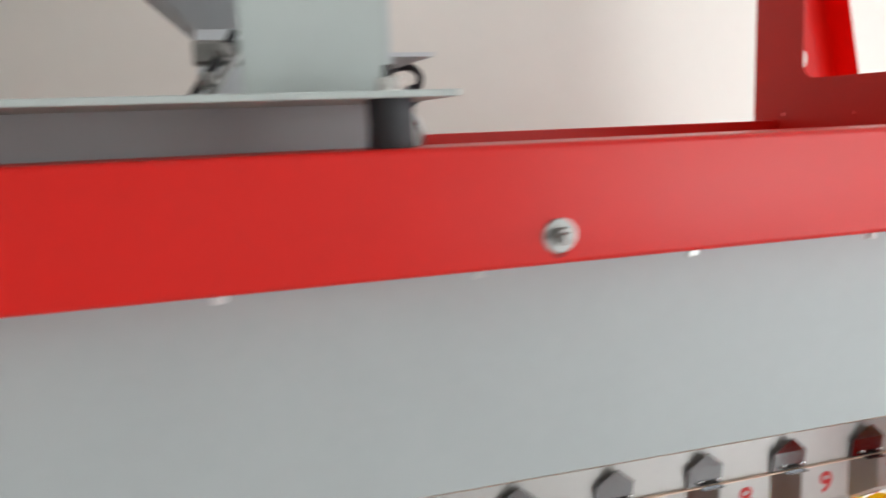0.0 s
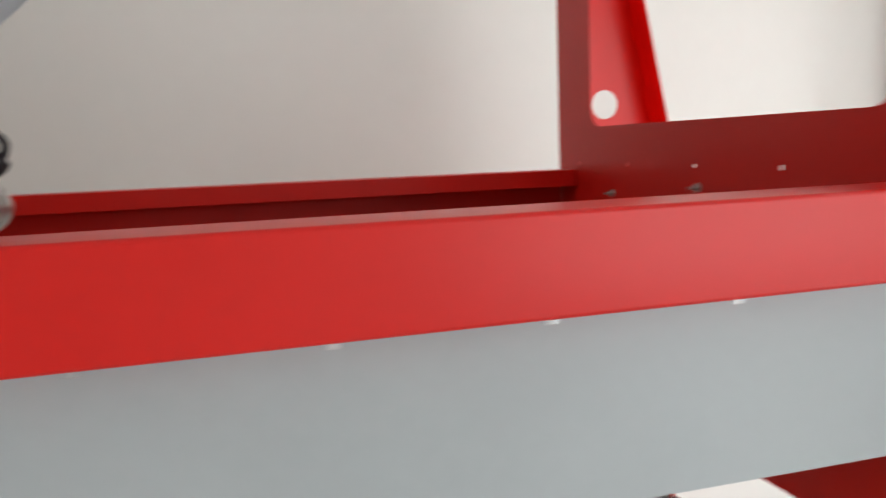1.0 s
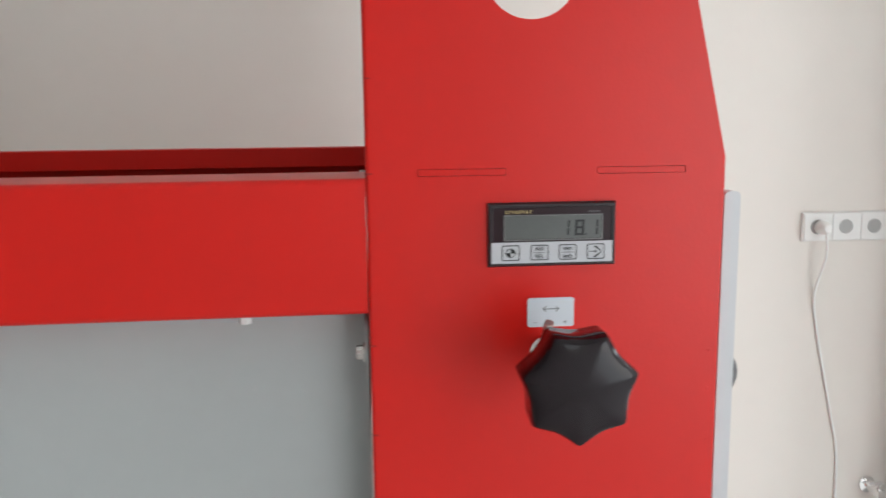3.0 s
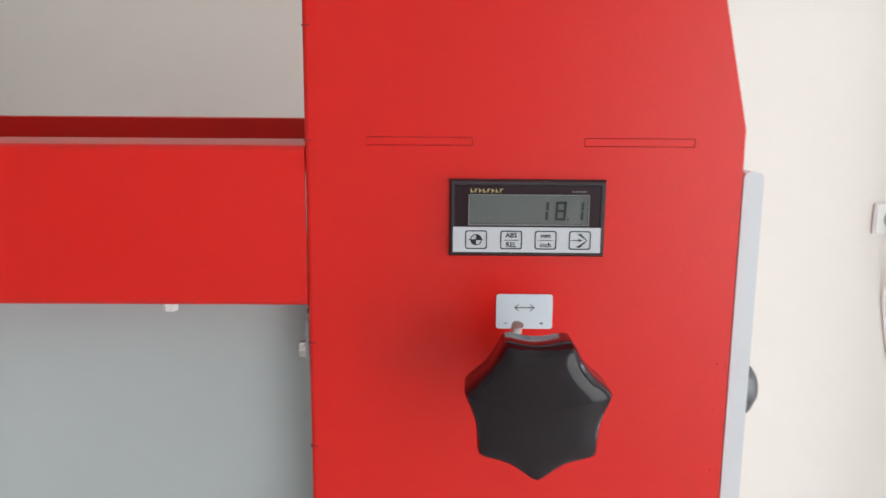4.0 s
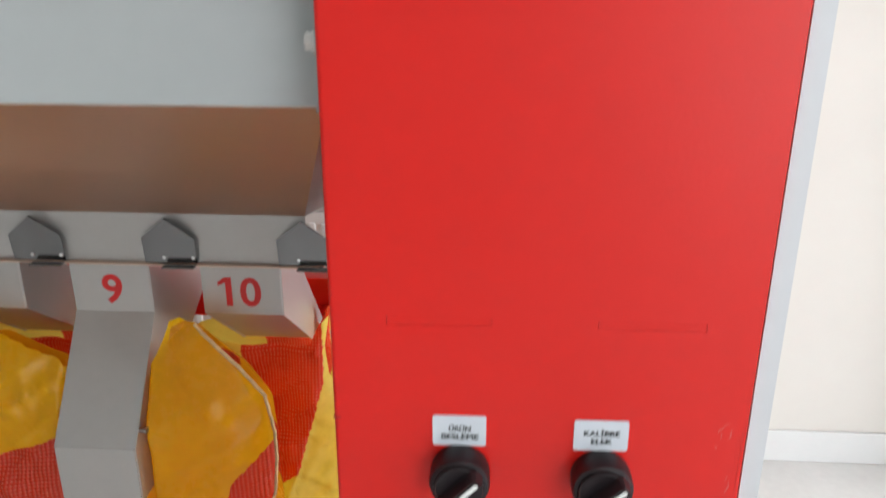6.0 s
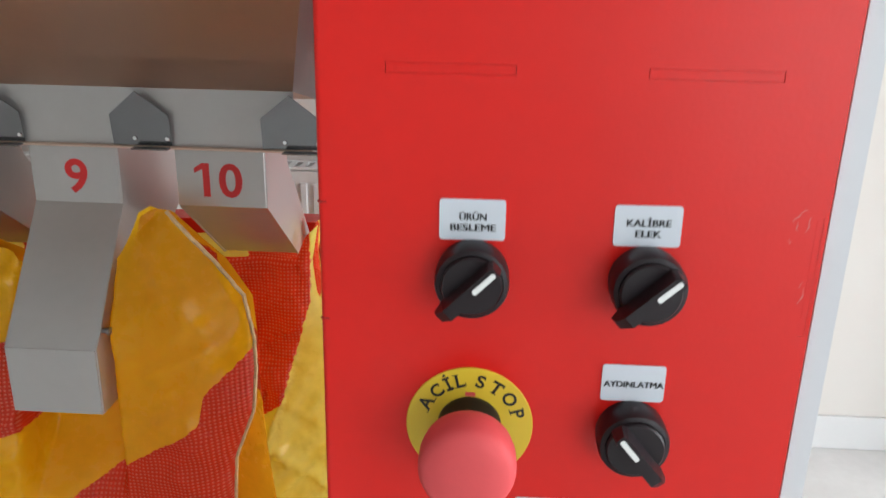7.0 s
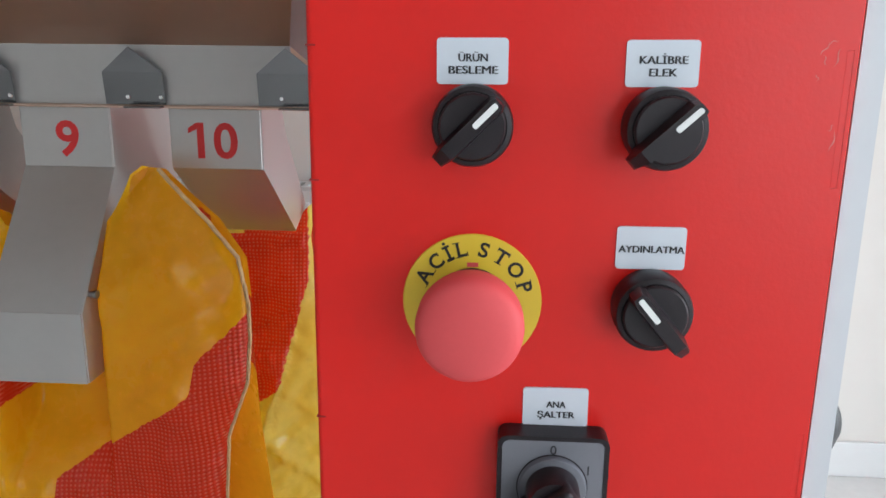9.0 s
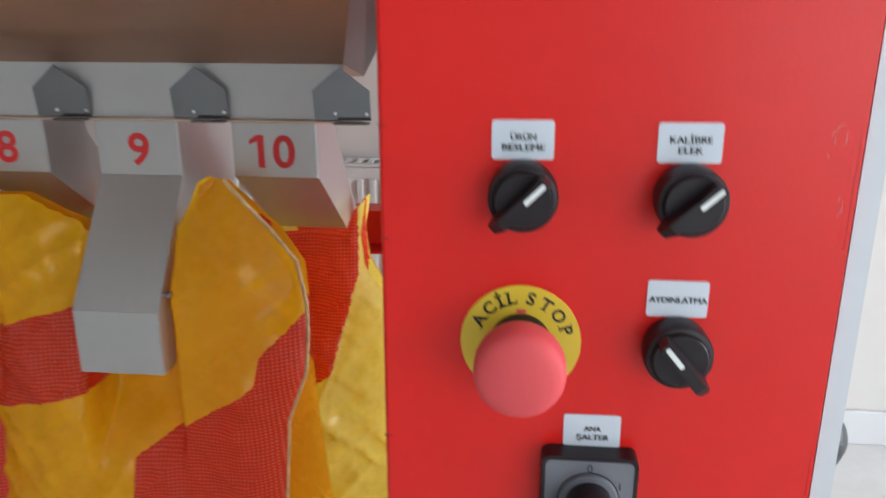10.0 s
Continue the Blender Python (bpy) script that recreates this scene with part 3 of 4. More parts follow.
part("rail", box(BEAM_L, HX + 0.02, FY - 0.007, FY - 0.0004, 0.8365, 0.8395, 0.001, 1), STEEL, hop, "thin steel rail along the outlets", at=at)


# ---- numbered outlets ----
PITCH, SW = 0.157, 0.0935


def outlet(n):
    cx = -0.1915 - PITCH * (10 - n)
    front = n % 2 == 1
    word = "forward-sloping" if front else "backward-sloping"
    s = thing("outlet_spout", "off-white %s sheet-metal outlet numbered %d in red" % (word, n), "spout", pose(cx, FY, 0.836), group="numbered outlets under the hopper")
    h = SW / 2
    part("number_plate", box(-h, h, -0.001, 0.001, -0.061, 0.0, 0.0005, 1), SPOUT, s)
    if n == 10:
        flag = bmesh.new()
        corners = [(-0.0165, -0.0140), (-0.0205, -0.0140), (-0.0285, -0.0195), (-0.0285, -0.0245), (-0.0165, -0.0190)]
        rows = [[flag.verts.new((x, y, z)) for x, z in corners] for y in (-0.0016, -0.0011)]
        flag.faces.new(rows[0])
        for i in range(5):
            flag.faces.new((rows[0][i], rows[0][i - 1], rows[1][i - 1], rows[1][i]))
        part("number_flag", flag, RED_INK, s)
    writing("number", str(n), 0.050, RED_INK, s, -0.003 if n == 10 else 0.001, -0.0340, -0.0012, 0.022, stretch=1.04)
    if front:
        part("chute", extrude_x(slope(0.0, -0.061, -0.095, -0.190), -h, h), SPOUT, s)
        part("lip", box(-h, h, -0.096, -0.094, -0.262, -0.190), SPOUT, s)
        prof = [(0.0, 0.0), (0.0, -0.061), (-0.094, -0.190), (-0.094, -0.262), (-0.035, -0.262), (0.035, -0.165), (0.17, -0.09), (0.185, 0.0)]
    else:
        part("chute", extrude_x(slope(0.0, -0.061, 0.13, -0.155), -h, h), SPOUT, s)
        prof = [(0.0, 0.0), (0.0, -0.061), (0.13, -0.157), (0.20, -0.157), (0.09, -0.03), (0.08, 0.0)]
    for x in (-h, h):
        part("cheek", plate(prof, [], sidewise(x - 0.0008 if x > 0 else x - 0.0012, x + 0.0012 if x > 0 else x + 0.0008)), SPOUT, s)
    if front:
        hook = part("bag_hook", lathe([(0, 0), (0.003, 0), (0.003, 0.005), (0.0042, 0.006), (0.0042, 0.009), (0, 0.010)], 10, along((h + 0.001, -0.078, -0.175), (1, 0, 0))), DULL_ZINC, s, "small dark steel bag hook")
    return s


for n in range(4, 11):
    outlet(n)


def clip(x):
    """A folded, pointed clip between two outlets."""
    c = thing("bag_clip", "pointed polished steel clip between the outlets", "clip", pose(x, FY - 0.0045, 0.840) @ Matrix.Scale(1.03, 4), group="steel clips along the outlet rail")
    bm = bmesh.new()
    pts = [(-0.030, 0.0, 0.0), (0.030, 0.0, 0.0), (0.030, -0.004, 0.031), (0.0, -0.0095, 0.055), (-0.030, -0.004, 0.031)]
    f = [bm.verts.new(p) for p in pts]
    b = [bm.verts.new((p[0] * 0.98, p[1] + 0.002, p[2])) for p in pts]
    bm.faces.new((f[0], f[1], f[2], f[4]))
    bm.faces.new((f[4], f[2], f[3]))
    bm.faces.new((b[4], b[2], b[1], b[0]))
    bm.faces.new((b[3], b[2], b[4]))
    for i in range(5):
        j = (i + 1) % 5
        bm.faces.new((f[i], f[j], b[j], b[i]))
    part("clip_plate", bm, CLIP, c)
    for dx, dz in ((-0.007, 0.007), (0.026, 0.007)):
        part("screw", lathe([(0, 0), (0.0028, 0), (0.002, 0.0016), (0, 0.002)], 10, along((dx, -0.0006, dz), (0, -1, 0.1))), CHROME, c)
    part("foot", box(-0.008, 0.029, -0.012, -0.0005, -0.003, -0.001, 0.0006, 1), CLIP, c)
    return c


for n in range(4, 11):
    clip(-0.1915 - PITCH * (10 - n) + PITCH / 2 - 0.0005)


# ---- woven bags ----
def ramp_at(table, v):
    for (a, fa), (b, fb) in zip(table, table[1:]):
        if a <= v <= b:
            return fa + (fb - fa) * (v - a) / (b - a)
    return table[0][1] if v < table[0][0] else table[-1][1]


def cloth(name, place, band, mat, parent, at, label="", nu=70, nv=90):
    """A sheet of woven film; band(x, z) is positive inside a printed red band."""
    bm = bmesh.new()
    uv = bm.loops.layers.uv.new("weave")
    lay = bm.verts.layers.float.new("band")
    grid = [[bm.verts.new(place(i / nu, j / nv)) for i in range(nu + 1)] for j in range(nv + 1)]
    for row in grid:
        for v in row:
            v[lay] = band(v.co.x, v.co.z)
    for j in range(nv):
        for i in range(nu):
            f = bm.faces.new((grid[j][i], grid[j][i + 1], grid[j + 1][i + 1], grid[j + 1][i]))
            f.smooth = True
            for lp in f.loops:
                lp[uv].uv = (lp.vert.co.x * 225, lp.vert.co.z * 225)
    return part(name, bm, mat, parent, label, at=at)


def stripe(z, lo, hi):
    return min(z - lo, hi - z)


def crease(x, z, seed):
    p = Vector((x * 9 + seed, z * 5, seed * 3))
    q = Vector((x * 26 + z * 9, z * 16 - x * 7, seed))
    r = Vector((x * 13 - z * 11 + seed, z * 8 + x * 5, 1.7 * seed))
    d = Vector(((0.80 * x + 0.60 * z) * 7 + seed, (0.80 * z - 0.60 * x) * 34, seed))
    g = Vector(((0.55 * x - 0.83 * z) * 6, (0.55 * z + 0.83 * x) * 27 + seed, 2 * seed))
    ridge = 0.010 * (1 - abs(noise.noise(d))) ** 4 + 0.008 * (1 - abs(noise.noise(g))) ** 4
    return 0.012 - ridge + 0.024 * noise.noise(p) + 0.016 * abs(noise.noise(r)) + 0.006 * abs(noise.noise(q)) + 0.002 * noise.noise(q * 2.3)


FRONT_RIGHT = [(0.0, -0.20), (0.30, -0.19), (0.531, -0.171), (0.590, -0.149), (0.640, -0.144), (0.676, -0.144), (0.722, -0.152), (0.760, -0.181), (0.81, -0.228)]
BACK_RIGHT = [(0.0, -0.10), (0.45, -0.128), (0.55, -0.138), (0.640, -0.142), (0.676, -0.141), (0.722, -0.144), (0.760, -0.168), (0.793, -0.203), (0.81, -0.220)]
FRONT_TOP = [(-0.56, 0.70), (-0.50, 0.785), (-0.45, 0.785), (-0.40, 0.755), (-0.38, 0.70), (-0.348, 0.665), (-0.340, 0.672), (-0.331, 0.700), (-0.304, 0.750), (-0.2525, 0.797), (-0.224, 0.808), (-0.10, 0.806)]
RED_EDGE = [(-0.40, 0.45), (-0.305, 0.513), (-0.196, 0.589), (-0.190, 0.622), (-0.165, 0.645), (-0.137, 0.675), (-0.12, 0.680)]
BAG_BOTTOM = -0.1545


def front_bag():
    b = thing("woven_bag", "yellow and red woven plastic bag hanging open under an outlet", "bag", pose(-0.33, 0.36, BAG_BOTTOM), group="woven bags under the outlets")
    at = Matrix.Translation((0.33, -0.36, -BAG_BOTTOM))

    def red(x, z):
        if x < -0.345:
            return max(stripe(z, 0.565 + 0.2 * (x + 0.42), 0.662 + 0.25 * (x + 0.42)), stripe(z, 0.24, 0.33))
        e = ramp_at(RED_EDGE, x)
        return stripe(z, e - 0.22, e)

    def sheet(right, back):
        def place(u, v):
            top = ramp_at(FRONT_TOP, -0.55 + u * (0.55 - 0.20))
            z = top + (BAG_BOTTOM - top) * v ** 1.05
            x = -0.55 + (ramp_at(right, z) + 0.55) * u
            edge = math.sin(math.pi * min(1, max(0, u))) ** 0.5
            belly = math.sin(math.pi * min(1, v * 1.15)) ** 0.8 if v < 0.87 else math.sin(math.pi * min(1, v * 1.0005))
            lobe = math.exp(-((x + 0.20) / 0.07) ** 2) + 0.9 * math.exp(-((x + 0.46) / 0.06) ** 2)
            y = 0.352 - edge * (0.030 * lobe * min(1, v * 5) + 0.05 * max(0, belly)) + 0.8 * edge * crease(x, z, 3.1)
            beside = math.exp(-((x + 0.285) / 0.042) ** 2)
            y = y * (1 - beside) + (0.318 + 0.07 * min(1, max(0, (z - 0.69) / 0.11)) + 0.25 * crease(x, z, 3.1)) * beside
            near = 1 / (1 + math.exp((abs(x + 0.334) - 0.0480) / 0.0010)) * (1 if z > 0.56 else math.exp(-((0.56 - z) / 0.05) ** 2))
            y = y * (1 - near) + max(y, 0.375) * near
            if back:
                y = 0.354 + edge * (0.02 + 0.07 * max(0, belly)) + 0.3 * edge * crease(x, z, 7.7)
            return Vector((x, y, z))
        return place

    cloth("front_sheet", sheet(FRONT_RIGHT, False), red, BAG_YELLOW, b, at, "", 110, 150)
    # the inner sheet takes the darkened film, so its shade is in the colour
    cloth("back_sheet", sheet(BACK_RIGHT, True), lambda x, z: max(min(stripe(z, 0.748, 0.772), stripe(x, -0.206, -0.184)), min(stripe(z, 0.60, 0.68), x + 0.155)), BAG_SHADED, b, at, "inner side of the bag, its shade put into the orange colour", 50, 70)
    pl = sheet(FRONT_RIGHT, False)
    line = [pl(1.0, v / 160) + Vector((0, -0.0015 + 0.0006 * math.sin(v * 2.1), 0)) for v in range(0, 110)]
    part("seam", tube(line, 0.0022, 6), SEAM, b, "frayed stitched seam", at=at)
    return b


def rear_bag():
    b = thing("woven_bag", "red and yellow woven plastic bag hanging behind the others", "bag", pose(-0.158, 0.55, -0.196), group="woven bags under the outlets")
    at = Matrix.Translation((0.158, -0.55, 0.196))
    right = [(-0.2, -0.01), (0.2, -0.03), (0.40, -0.050), (0.50, -0.066), (0.58, -0.092), (0.637, -0.118), (0.68, -0.122), (0.73, -0.114)]
    top = [(-0.31, 0.690), (-0.215, 0.684), (-0.150, 0.681), (-0.132, 0.684), (-0.124, 0.712), (-0.112, 0.724)]

    def flank(z):
        return -0.124 - 0.29 * max(0.0, 0.628 - z)

    def red(x, z):
        return min(flank(z) - x, z - 0.497 - 0.02 * math.sin(40 * x), x + 0.232)

    def sheet(back):
        def place(u, v):
            t = ramp_at(top, -0.31 + u * 0.198)
            z = t + (-0.1955 - t) * v
            x = -0.31 + (ramp_at(right, z) + 0.31) * u
            edge = math.sin(math.pi * u) ** 0.5
            belly = math.sin(math.pi * v) ** 0.7
            turn = max(0.0, x - flank(z))
            hem = 0.006 * math.exp(-((z - 0.676) / 0.004) ** 2) * (1 if x < -0.13 else 0)
            y = 0.520 + edge * (0.9 * crease(x, z, 11.3) - 0.02) - edge * 0.03 * belly + 0.55 * turn - hem + 0.10 * max(0, 0.628 - z) * (turn > 0)
            if back:
                y = 0.555 + edge * (0.05 + 0.06 * belly) + 0.25 * turn
            return Vector((x, y, z))
        return place

    for name, back in (("front_sheet", False), ("back_sheet", True)):
        cloth(name, sheet(back), red, BAG_BACKLIT, b, at, "", 80, 130)
    return b


fb, rb = front_bag(), rear_bag()
x, y, z = fb.location
fb.location, fb.scale = (1.035 * x - 0.003, y + 0.015, 1.015 * z - 0.039), (1.035, 1.0, 1.015)
for k in (1, 2):
    for o in (fb, rb):
        copy_thing(o, Matrix.Translation((-2 * PITCH * k, 0, 0)) @ Matrix.Translation(o.location))


# ---- controls on the panel ----
def label_plate(x, z, w, h, lines, size, turn, text, drop):
    """lines: each with the width that its letters take; drop: how far the writing sits below the middle."""
    s = thing("label_plate", text, "label", pose(x, 0, z, 0, turn, 0))
    part("plate", plate(rrect(-w / 2, w / 2, -h / 2, h / 2, 0.0018), [], facing(-0.0009, 0.0)), LABEL, s)
    for k, (line, wide) in enumerate(lines):
        writing("text", line, size, INK, s, 0.0003, -(k - (len(lines) - 1) / 2) * 0.0057 - drop, -0.001, 0.0, width=wide, heavy=0.00034)
    return s


LW, LH = 0.0338, 0.0215
label_plate(0.0797, 0.8923, LW, LH, [("ÜRÜN", 0.0140), ("BESLEME", 0.0236)], 0.0052, -0.4, "silver label reading ÜRÜN BESLEME above a selector", 0.0014)
label_plate(0.1683, 0.8921, LW, LH, [("KALİBRE", 0.0224), ("ELEK", 0.0132)], 0.0052, -0.5, "silver label reading KALİBRE ELEK above a selector", 0.0014)
label_plate(0.1693, 0.8035, LW, LH, [("AYDINLATMA", 0.0322)], 0.0050, 0.0, "silver label reading AYDINLATMA above a selector", 0.0008)
label_plate(0.1263, 0.7168, LW, LH, [("ANA", 0.0102), ("ŞALTER", 0.0196)], 0.0050, -0.4, "silver label reading ANA ŞALTER above the main switch", 0.0016)

arrow = thing("label_plate", "silver label with a double arrow above the star knob", "label", pose(0.131, 0, 1.2942))
part("plate", plate(rrect(-0.017, 0.017, -0.0107, 0.0107, 0.0018), [], facing(-0.0009, 0.0)), LABEL, arrow)
bm = box(-0.0052, 0.0052, -0.0011, -0.0009, 0.00225, 0.00275)
for s in (-1, 1):
    for u in (-1, 1):
        c = [(s * 0.0062, 0.0025), (s * 0.0038, 0.0025 + u * 0.0021), (s * 0.0033, 0.0025 + u * 0.0019), (s * 0.0054, 0.0025)]
        f = [bm.verts.new((x, -0.0011, z)) for x, z in c]
        bm.faces.new(f)
part("double_arrow", bm, INK, arrow)
part("minus_sign", box(-0.0123, -0.0105, -0.0011, -0.0009, -0.0075, -0.0071), INK, arrow)
bm = box(0.0094, 0.0116, -0.0011, -0.0009, -0.0075, -0.0071)
part("plus_sign", add_box(bm, 0.01030, 0.0107, -0.00112, -0.0009, -0.0084, -0.0062), INK, arrow)


def selector(x, z, turn, text):
    s = thing("selector_switch", text, "switch", pose(x, 0, z) @ Matrix.Scale(1.06, 4), group="black selector switches on the panel")
    m = along((0, 0, 0), (0, -1, 0))
    part("bezel", lathe([(0, 0), (0.0176, 0), (0.0180, 0.004), (0.0180, 0.014), (0.0172, 0.0165), (0.0152, 0.0172), (0.0150, 0.0165), (0, 0.0165)], 40, m), BLACK, s, smooth=True)
    knob = part("knob", lathe([(0, 0.0166), (0.0146, 0.0166), (0.0146, 0.019), (0.0138, 0.0200), (0, 0.0200)], 36, m), BLACK, s, smooth=True)
    knob.matrix_basis = pose(0, 0, 0, 0, turn, 0)
    bm = bmesh.new()
    prof = [(-0.0045, -0.0155), (-0.0030, -0.0215), (0.0030, -0.0215), (0.0045, -0.0155), (0.0045, 0.0140), (0.0030, 0.0165), (-0.0030, 0.0165), (-0.0045, 0.0140)]
    plate([(a, b) for a, b in prof], [], lambda a, b, side: (a * (1.0 if side else 0.72), -0.0195 if side else (-0.0300 if b > -0.02 else -0.024), b * (1.0 if side else 0.97)), bm)
    part("handle", bm, BLACK, knob)
    part("pointer", plate(rrect(-0.0013, 0.0013, 0.0012, 0.0148, 0.0010, 3), [], facing(-0.0304, -0.0299)), WHITE_MARK, knob, "white pointer line")
    return s


selector(0.0806, 0.8631, 45, "black selector switch turned clockwise, below ÜRÜN BESLEME")
selector(0.1695, 0.8629, 47, "black selector switch turned clockwise, below KALİBRE ELEK")
selector(0.1701, 0.7743, -40, "black selector switch turned anticlockwise, below AYDINLATMA")

# emergency stop
stop = thing("emergency_stop_button", "salmon-red mushroom button on a yellow ACİL STOP disc", "button", pose(0.0817, 0, 0.7735))
m = along((0, 0, 0), (0, -1, 0))
disc = part("disc", lathe([(0, 0), (0.0350, 0), (0.0352, 0.0008), (0.0348, 0.0014), (0, 0.0014)], 72, m), YELLOW_DISC, stop, "yellow disc with black writing", smooth=True)
angles = [-62, -42, -26.5, -13, None, 11.5, 31, 51.5, 72]
SERIFS = {"A": [(-0.36, -0.36, 0.30), (0.36, -0.36, 0.34)], "İ": [(0, -0.36, 0.34), (0, 0.36, 0.34)], "L": [(-0.20, -0.36, 0.30), (-0.20, 0.36, 0.34)],
          "T": [(0, -0.36, 0.34)], "P": [(-0.20, -0.36, 0.36), (-0.22, 0.36, 0.20)]}
TICKS = {"C": [(0.27, 0.22)], "S": [(0.20, 0.24), (-0.22, -0.24)], "T": [(-0.31, 0.27), (0.31, 0.27)], "L": [(0.27, -0.26)]}
for ch, a in zip("ACİL STOP", angles):
    if a is None:
        continue
    th = radians(a)
    size = 0.0104
    spot = pose(0.0272 * math.sin(th), -0.0015, 0.0272 * math.cos(th), 90) @ pose(0, 0, 0, 0, 0, -a)
    letter = writing("letter", ch, size, INK, disc, 0, 0, 0, 0.022, m=spot, stretch=1.0)
    ys = [v.co.y for v in letter.data.vertices]
    xs = [v.co.x for v in letter.data.vertices]
    mid = (max(xs) + min(xs)) / 2
    half = (0.5 * (min(ys) + (max(ys) if ch != "İ" else min(ys) + 0.72 * size)))
    bm = bmesh.new()
    for x, y, w in SERIFS.get(ch, []):
        add_box(bm, mid + (x - w / 2) * size, mid + (x + w / 2) * size, half + (y - 0.022) * size, half + (y + 0.022) * size, -0.00011, 0.00013)
    for x, y in TICKS.get(ch, []):
        add_box(bm, mid + (x - 0.025) * size, mid + (x + 0.025) * size, half + (y - 0.10) * size, half + (y + 0.10) * size, -0.00011, 0.00013)
    if bm.verts:
        part("serif", bm, INK, disc, at=spot)
    else:
        bm.free()
part("index_mark", box(-0.0028, 0.0028, -0.0019, -0.0013, 0.0183, 0.0205), MUSHROOM, stop)
part("collar", lathe([(0, 0.0015), (0.0178, 0.0015), (0.0178, 0.006), (0.0158, 0.010), (0.0155, 0.026), (0, 0.026)], 40, m), BLACK, stop, smooth=True)
part("mushroom", lathe([(0, 0.024), (0.0215, 0.024), (0.0240, 0.0270), (0.0252, 0.033), (0.0252, 0.042), (0.0247, 0.0456), (0.0236, 0.0482), (0.0212, 0.0503), (0.0170, 0.0518), (0.0110, 0.0528), (0.0055, 0.0532), (0, 0.0533)], 56, m), MUSHROOM, stop, smooth=True)

# main switch
ms = thing("main_switch", "black rotary main switch with a grey plate marked 0 and 1", "switch", pose(0.1252, 0, 0.6780))
part("base", plate(rrect(-0.0285, 0.0285, -0.0285, 0.0285, 0.005), [], facing(-0.012, 0.0)), BLACK, ms)
part("rim", plate(rrect(-0.0285, 0.0285, -0.0285, 0.0285, 0.005), [rrect(-0.0262, 0.0262, -0.0262, 0.0262, 0.004)], facing(-0.0145, -0.012)), BLACK, ms)
part("scale_plate", plate(rrect(-0.0261, 0.0261, -0.0261, 0.0261, 0.004), [], facing(-0.0138, -0.0121)), SCALE_PLATE, ms, "grey scale plate")
writing("figure", "0", 0.0072, INK, ms, 0.0, 0.0206, -0.0139, 0.004)
writing("figure", "1", 0.0072, INK, ms, 0.0182, 0.0096, -0.0139, 0.004)
part("ring", lathe([(0, 0.0138), (0.0178, 0.0138), (0.0178, 0.0158), (0.0170, 0.0172), (0, 0.0175)], 40, m), SCALE_PLATE, ms, "raised grey collar ring", smooth=True)
part("ring_groove", lathe([(0.0177, 0.0137), (0.0184, 0.0137), (0.0184, 0.0141), (0.0177, 0.0141), (0.0177, 0.0137)], 40, m), BLACK, ms)
grip = part("grip", lathe([(0, 0.0175), (0.0138, 0.0175), (0.0136, 0.028), (0.0122, 0.0325), (0, 0.0335)], 36, m), BLACK, ms, smooth=True)
grip.matrix_basis = pose(0, 0, 0, 0, 54, 0)
part("handle", box(-0.0072, 0.0072, -0.040, -0.0180, -0.0270, 0.0125, 0.003, 3), BLACK, grip, smooth=True)
part("screw_well", lathe([(0, 0.0174), (0.0042, 0.0174), (0.0042, 0.0179), (0, 0.0179)], 16, along((0.0128, 0, -0.0075), (0, -1, 0))), BLACK, ms)
part("screw", lathe([(0, 0.0179), (0.0031, 0.0179), (0.0027, 0.0192), (0, 0.0195)], 14, along((0.0128, 0, -0.0075), (0, -1, 0))), CHROME, ms, smooth=True)


# star knob on its shaft
def star_knob():
    s = thing("star_knob", "glossy black seven-pointed star knob on a chrome shaft", "knob", pose(0.1265, 0, 1.2660))
    part("collar", lathe([(0, 0), (0.0115, 0), (0.0115, 0.006), (0.0095, 0.0075), (0.0095, 0.022), (0.0075, 0.023), (0.0075, 0.062), (0, 0.062)], 28, m), CHROME, s, "chrome shaft and clamping collar", smooth=True)
    part("clamp_lever", tube([(-0.002, -0.014, 0.006), (-0.003, -0.018, 0.014), (-0.0015, -0.024, 0.0265)], 0.0034, 10), ZINC, s, "pale metal clamping lever", smooth=True)
    bm = bmesh.new()
    cx, cz = 0.0035, 0.0015
    rings = []
    for y, k, base in ((-0.058, 0.40, 0.6), (-0.062, 0.66, 0.85), (-0.066, 0.93, 1.0), (-0.069, 0.985, 1.0), (-0.088, 1.0, 1.0), (-0.0918, 0.99, 1.0), (-0.0943, 0.955, 1.0), (-0.0956, 0.88, 1.0), (-0.0961, 0.72, 1.0), (-0.0964, 0.45, 1.0), (-0.0965, 0.2, 1.0)):
        ring = []
        for i in range(98):
            a = -math.pi / 2 + 2 * math.pi * i / 98
            ph = (i % 14) / 14
            d = abs(ph - 0.5) * 2
            r = 0.0385 * (0.835 + 0.165 * d ** 1.9)
            if d > 0.93:
                r -= 0.0385 * 0.25 * (d - 0.93)
            soft = 0.0320 + (r - 0.0320) * min(1, 0.3 + 0.75 * (k if y < -0.066 else base))
            ring.append(bm.verts.new((cx + soft * k * math.cos(a), y, cz + soft * k * math.sin(a))))
        rings.append(ring)
    for a, b in zip(rings, rings[1:]):
        for i in range(98):
            bm.faces.new((a[i], a[(i + 1) % 98], b[(i + 1) % 98], b[i]))
    bm.faces.new(rings[0])
    bmesh.ops.poke(bm, faces=[bm.faces.new(rings[-1])])
    part("grip", bm, GLOSS_BLACK, s, smooth=True)
    part("hub", lathe([(0, 0.040), (0.0135, 0.040), (0.0145, 0.060), (0, 0.060)], 28, along((cx * 0.9, 0, cz * 0.9), (0, -1, 0))), GLOSS_BLACK, s, smooth=True)
    return s


star_knob()


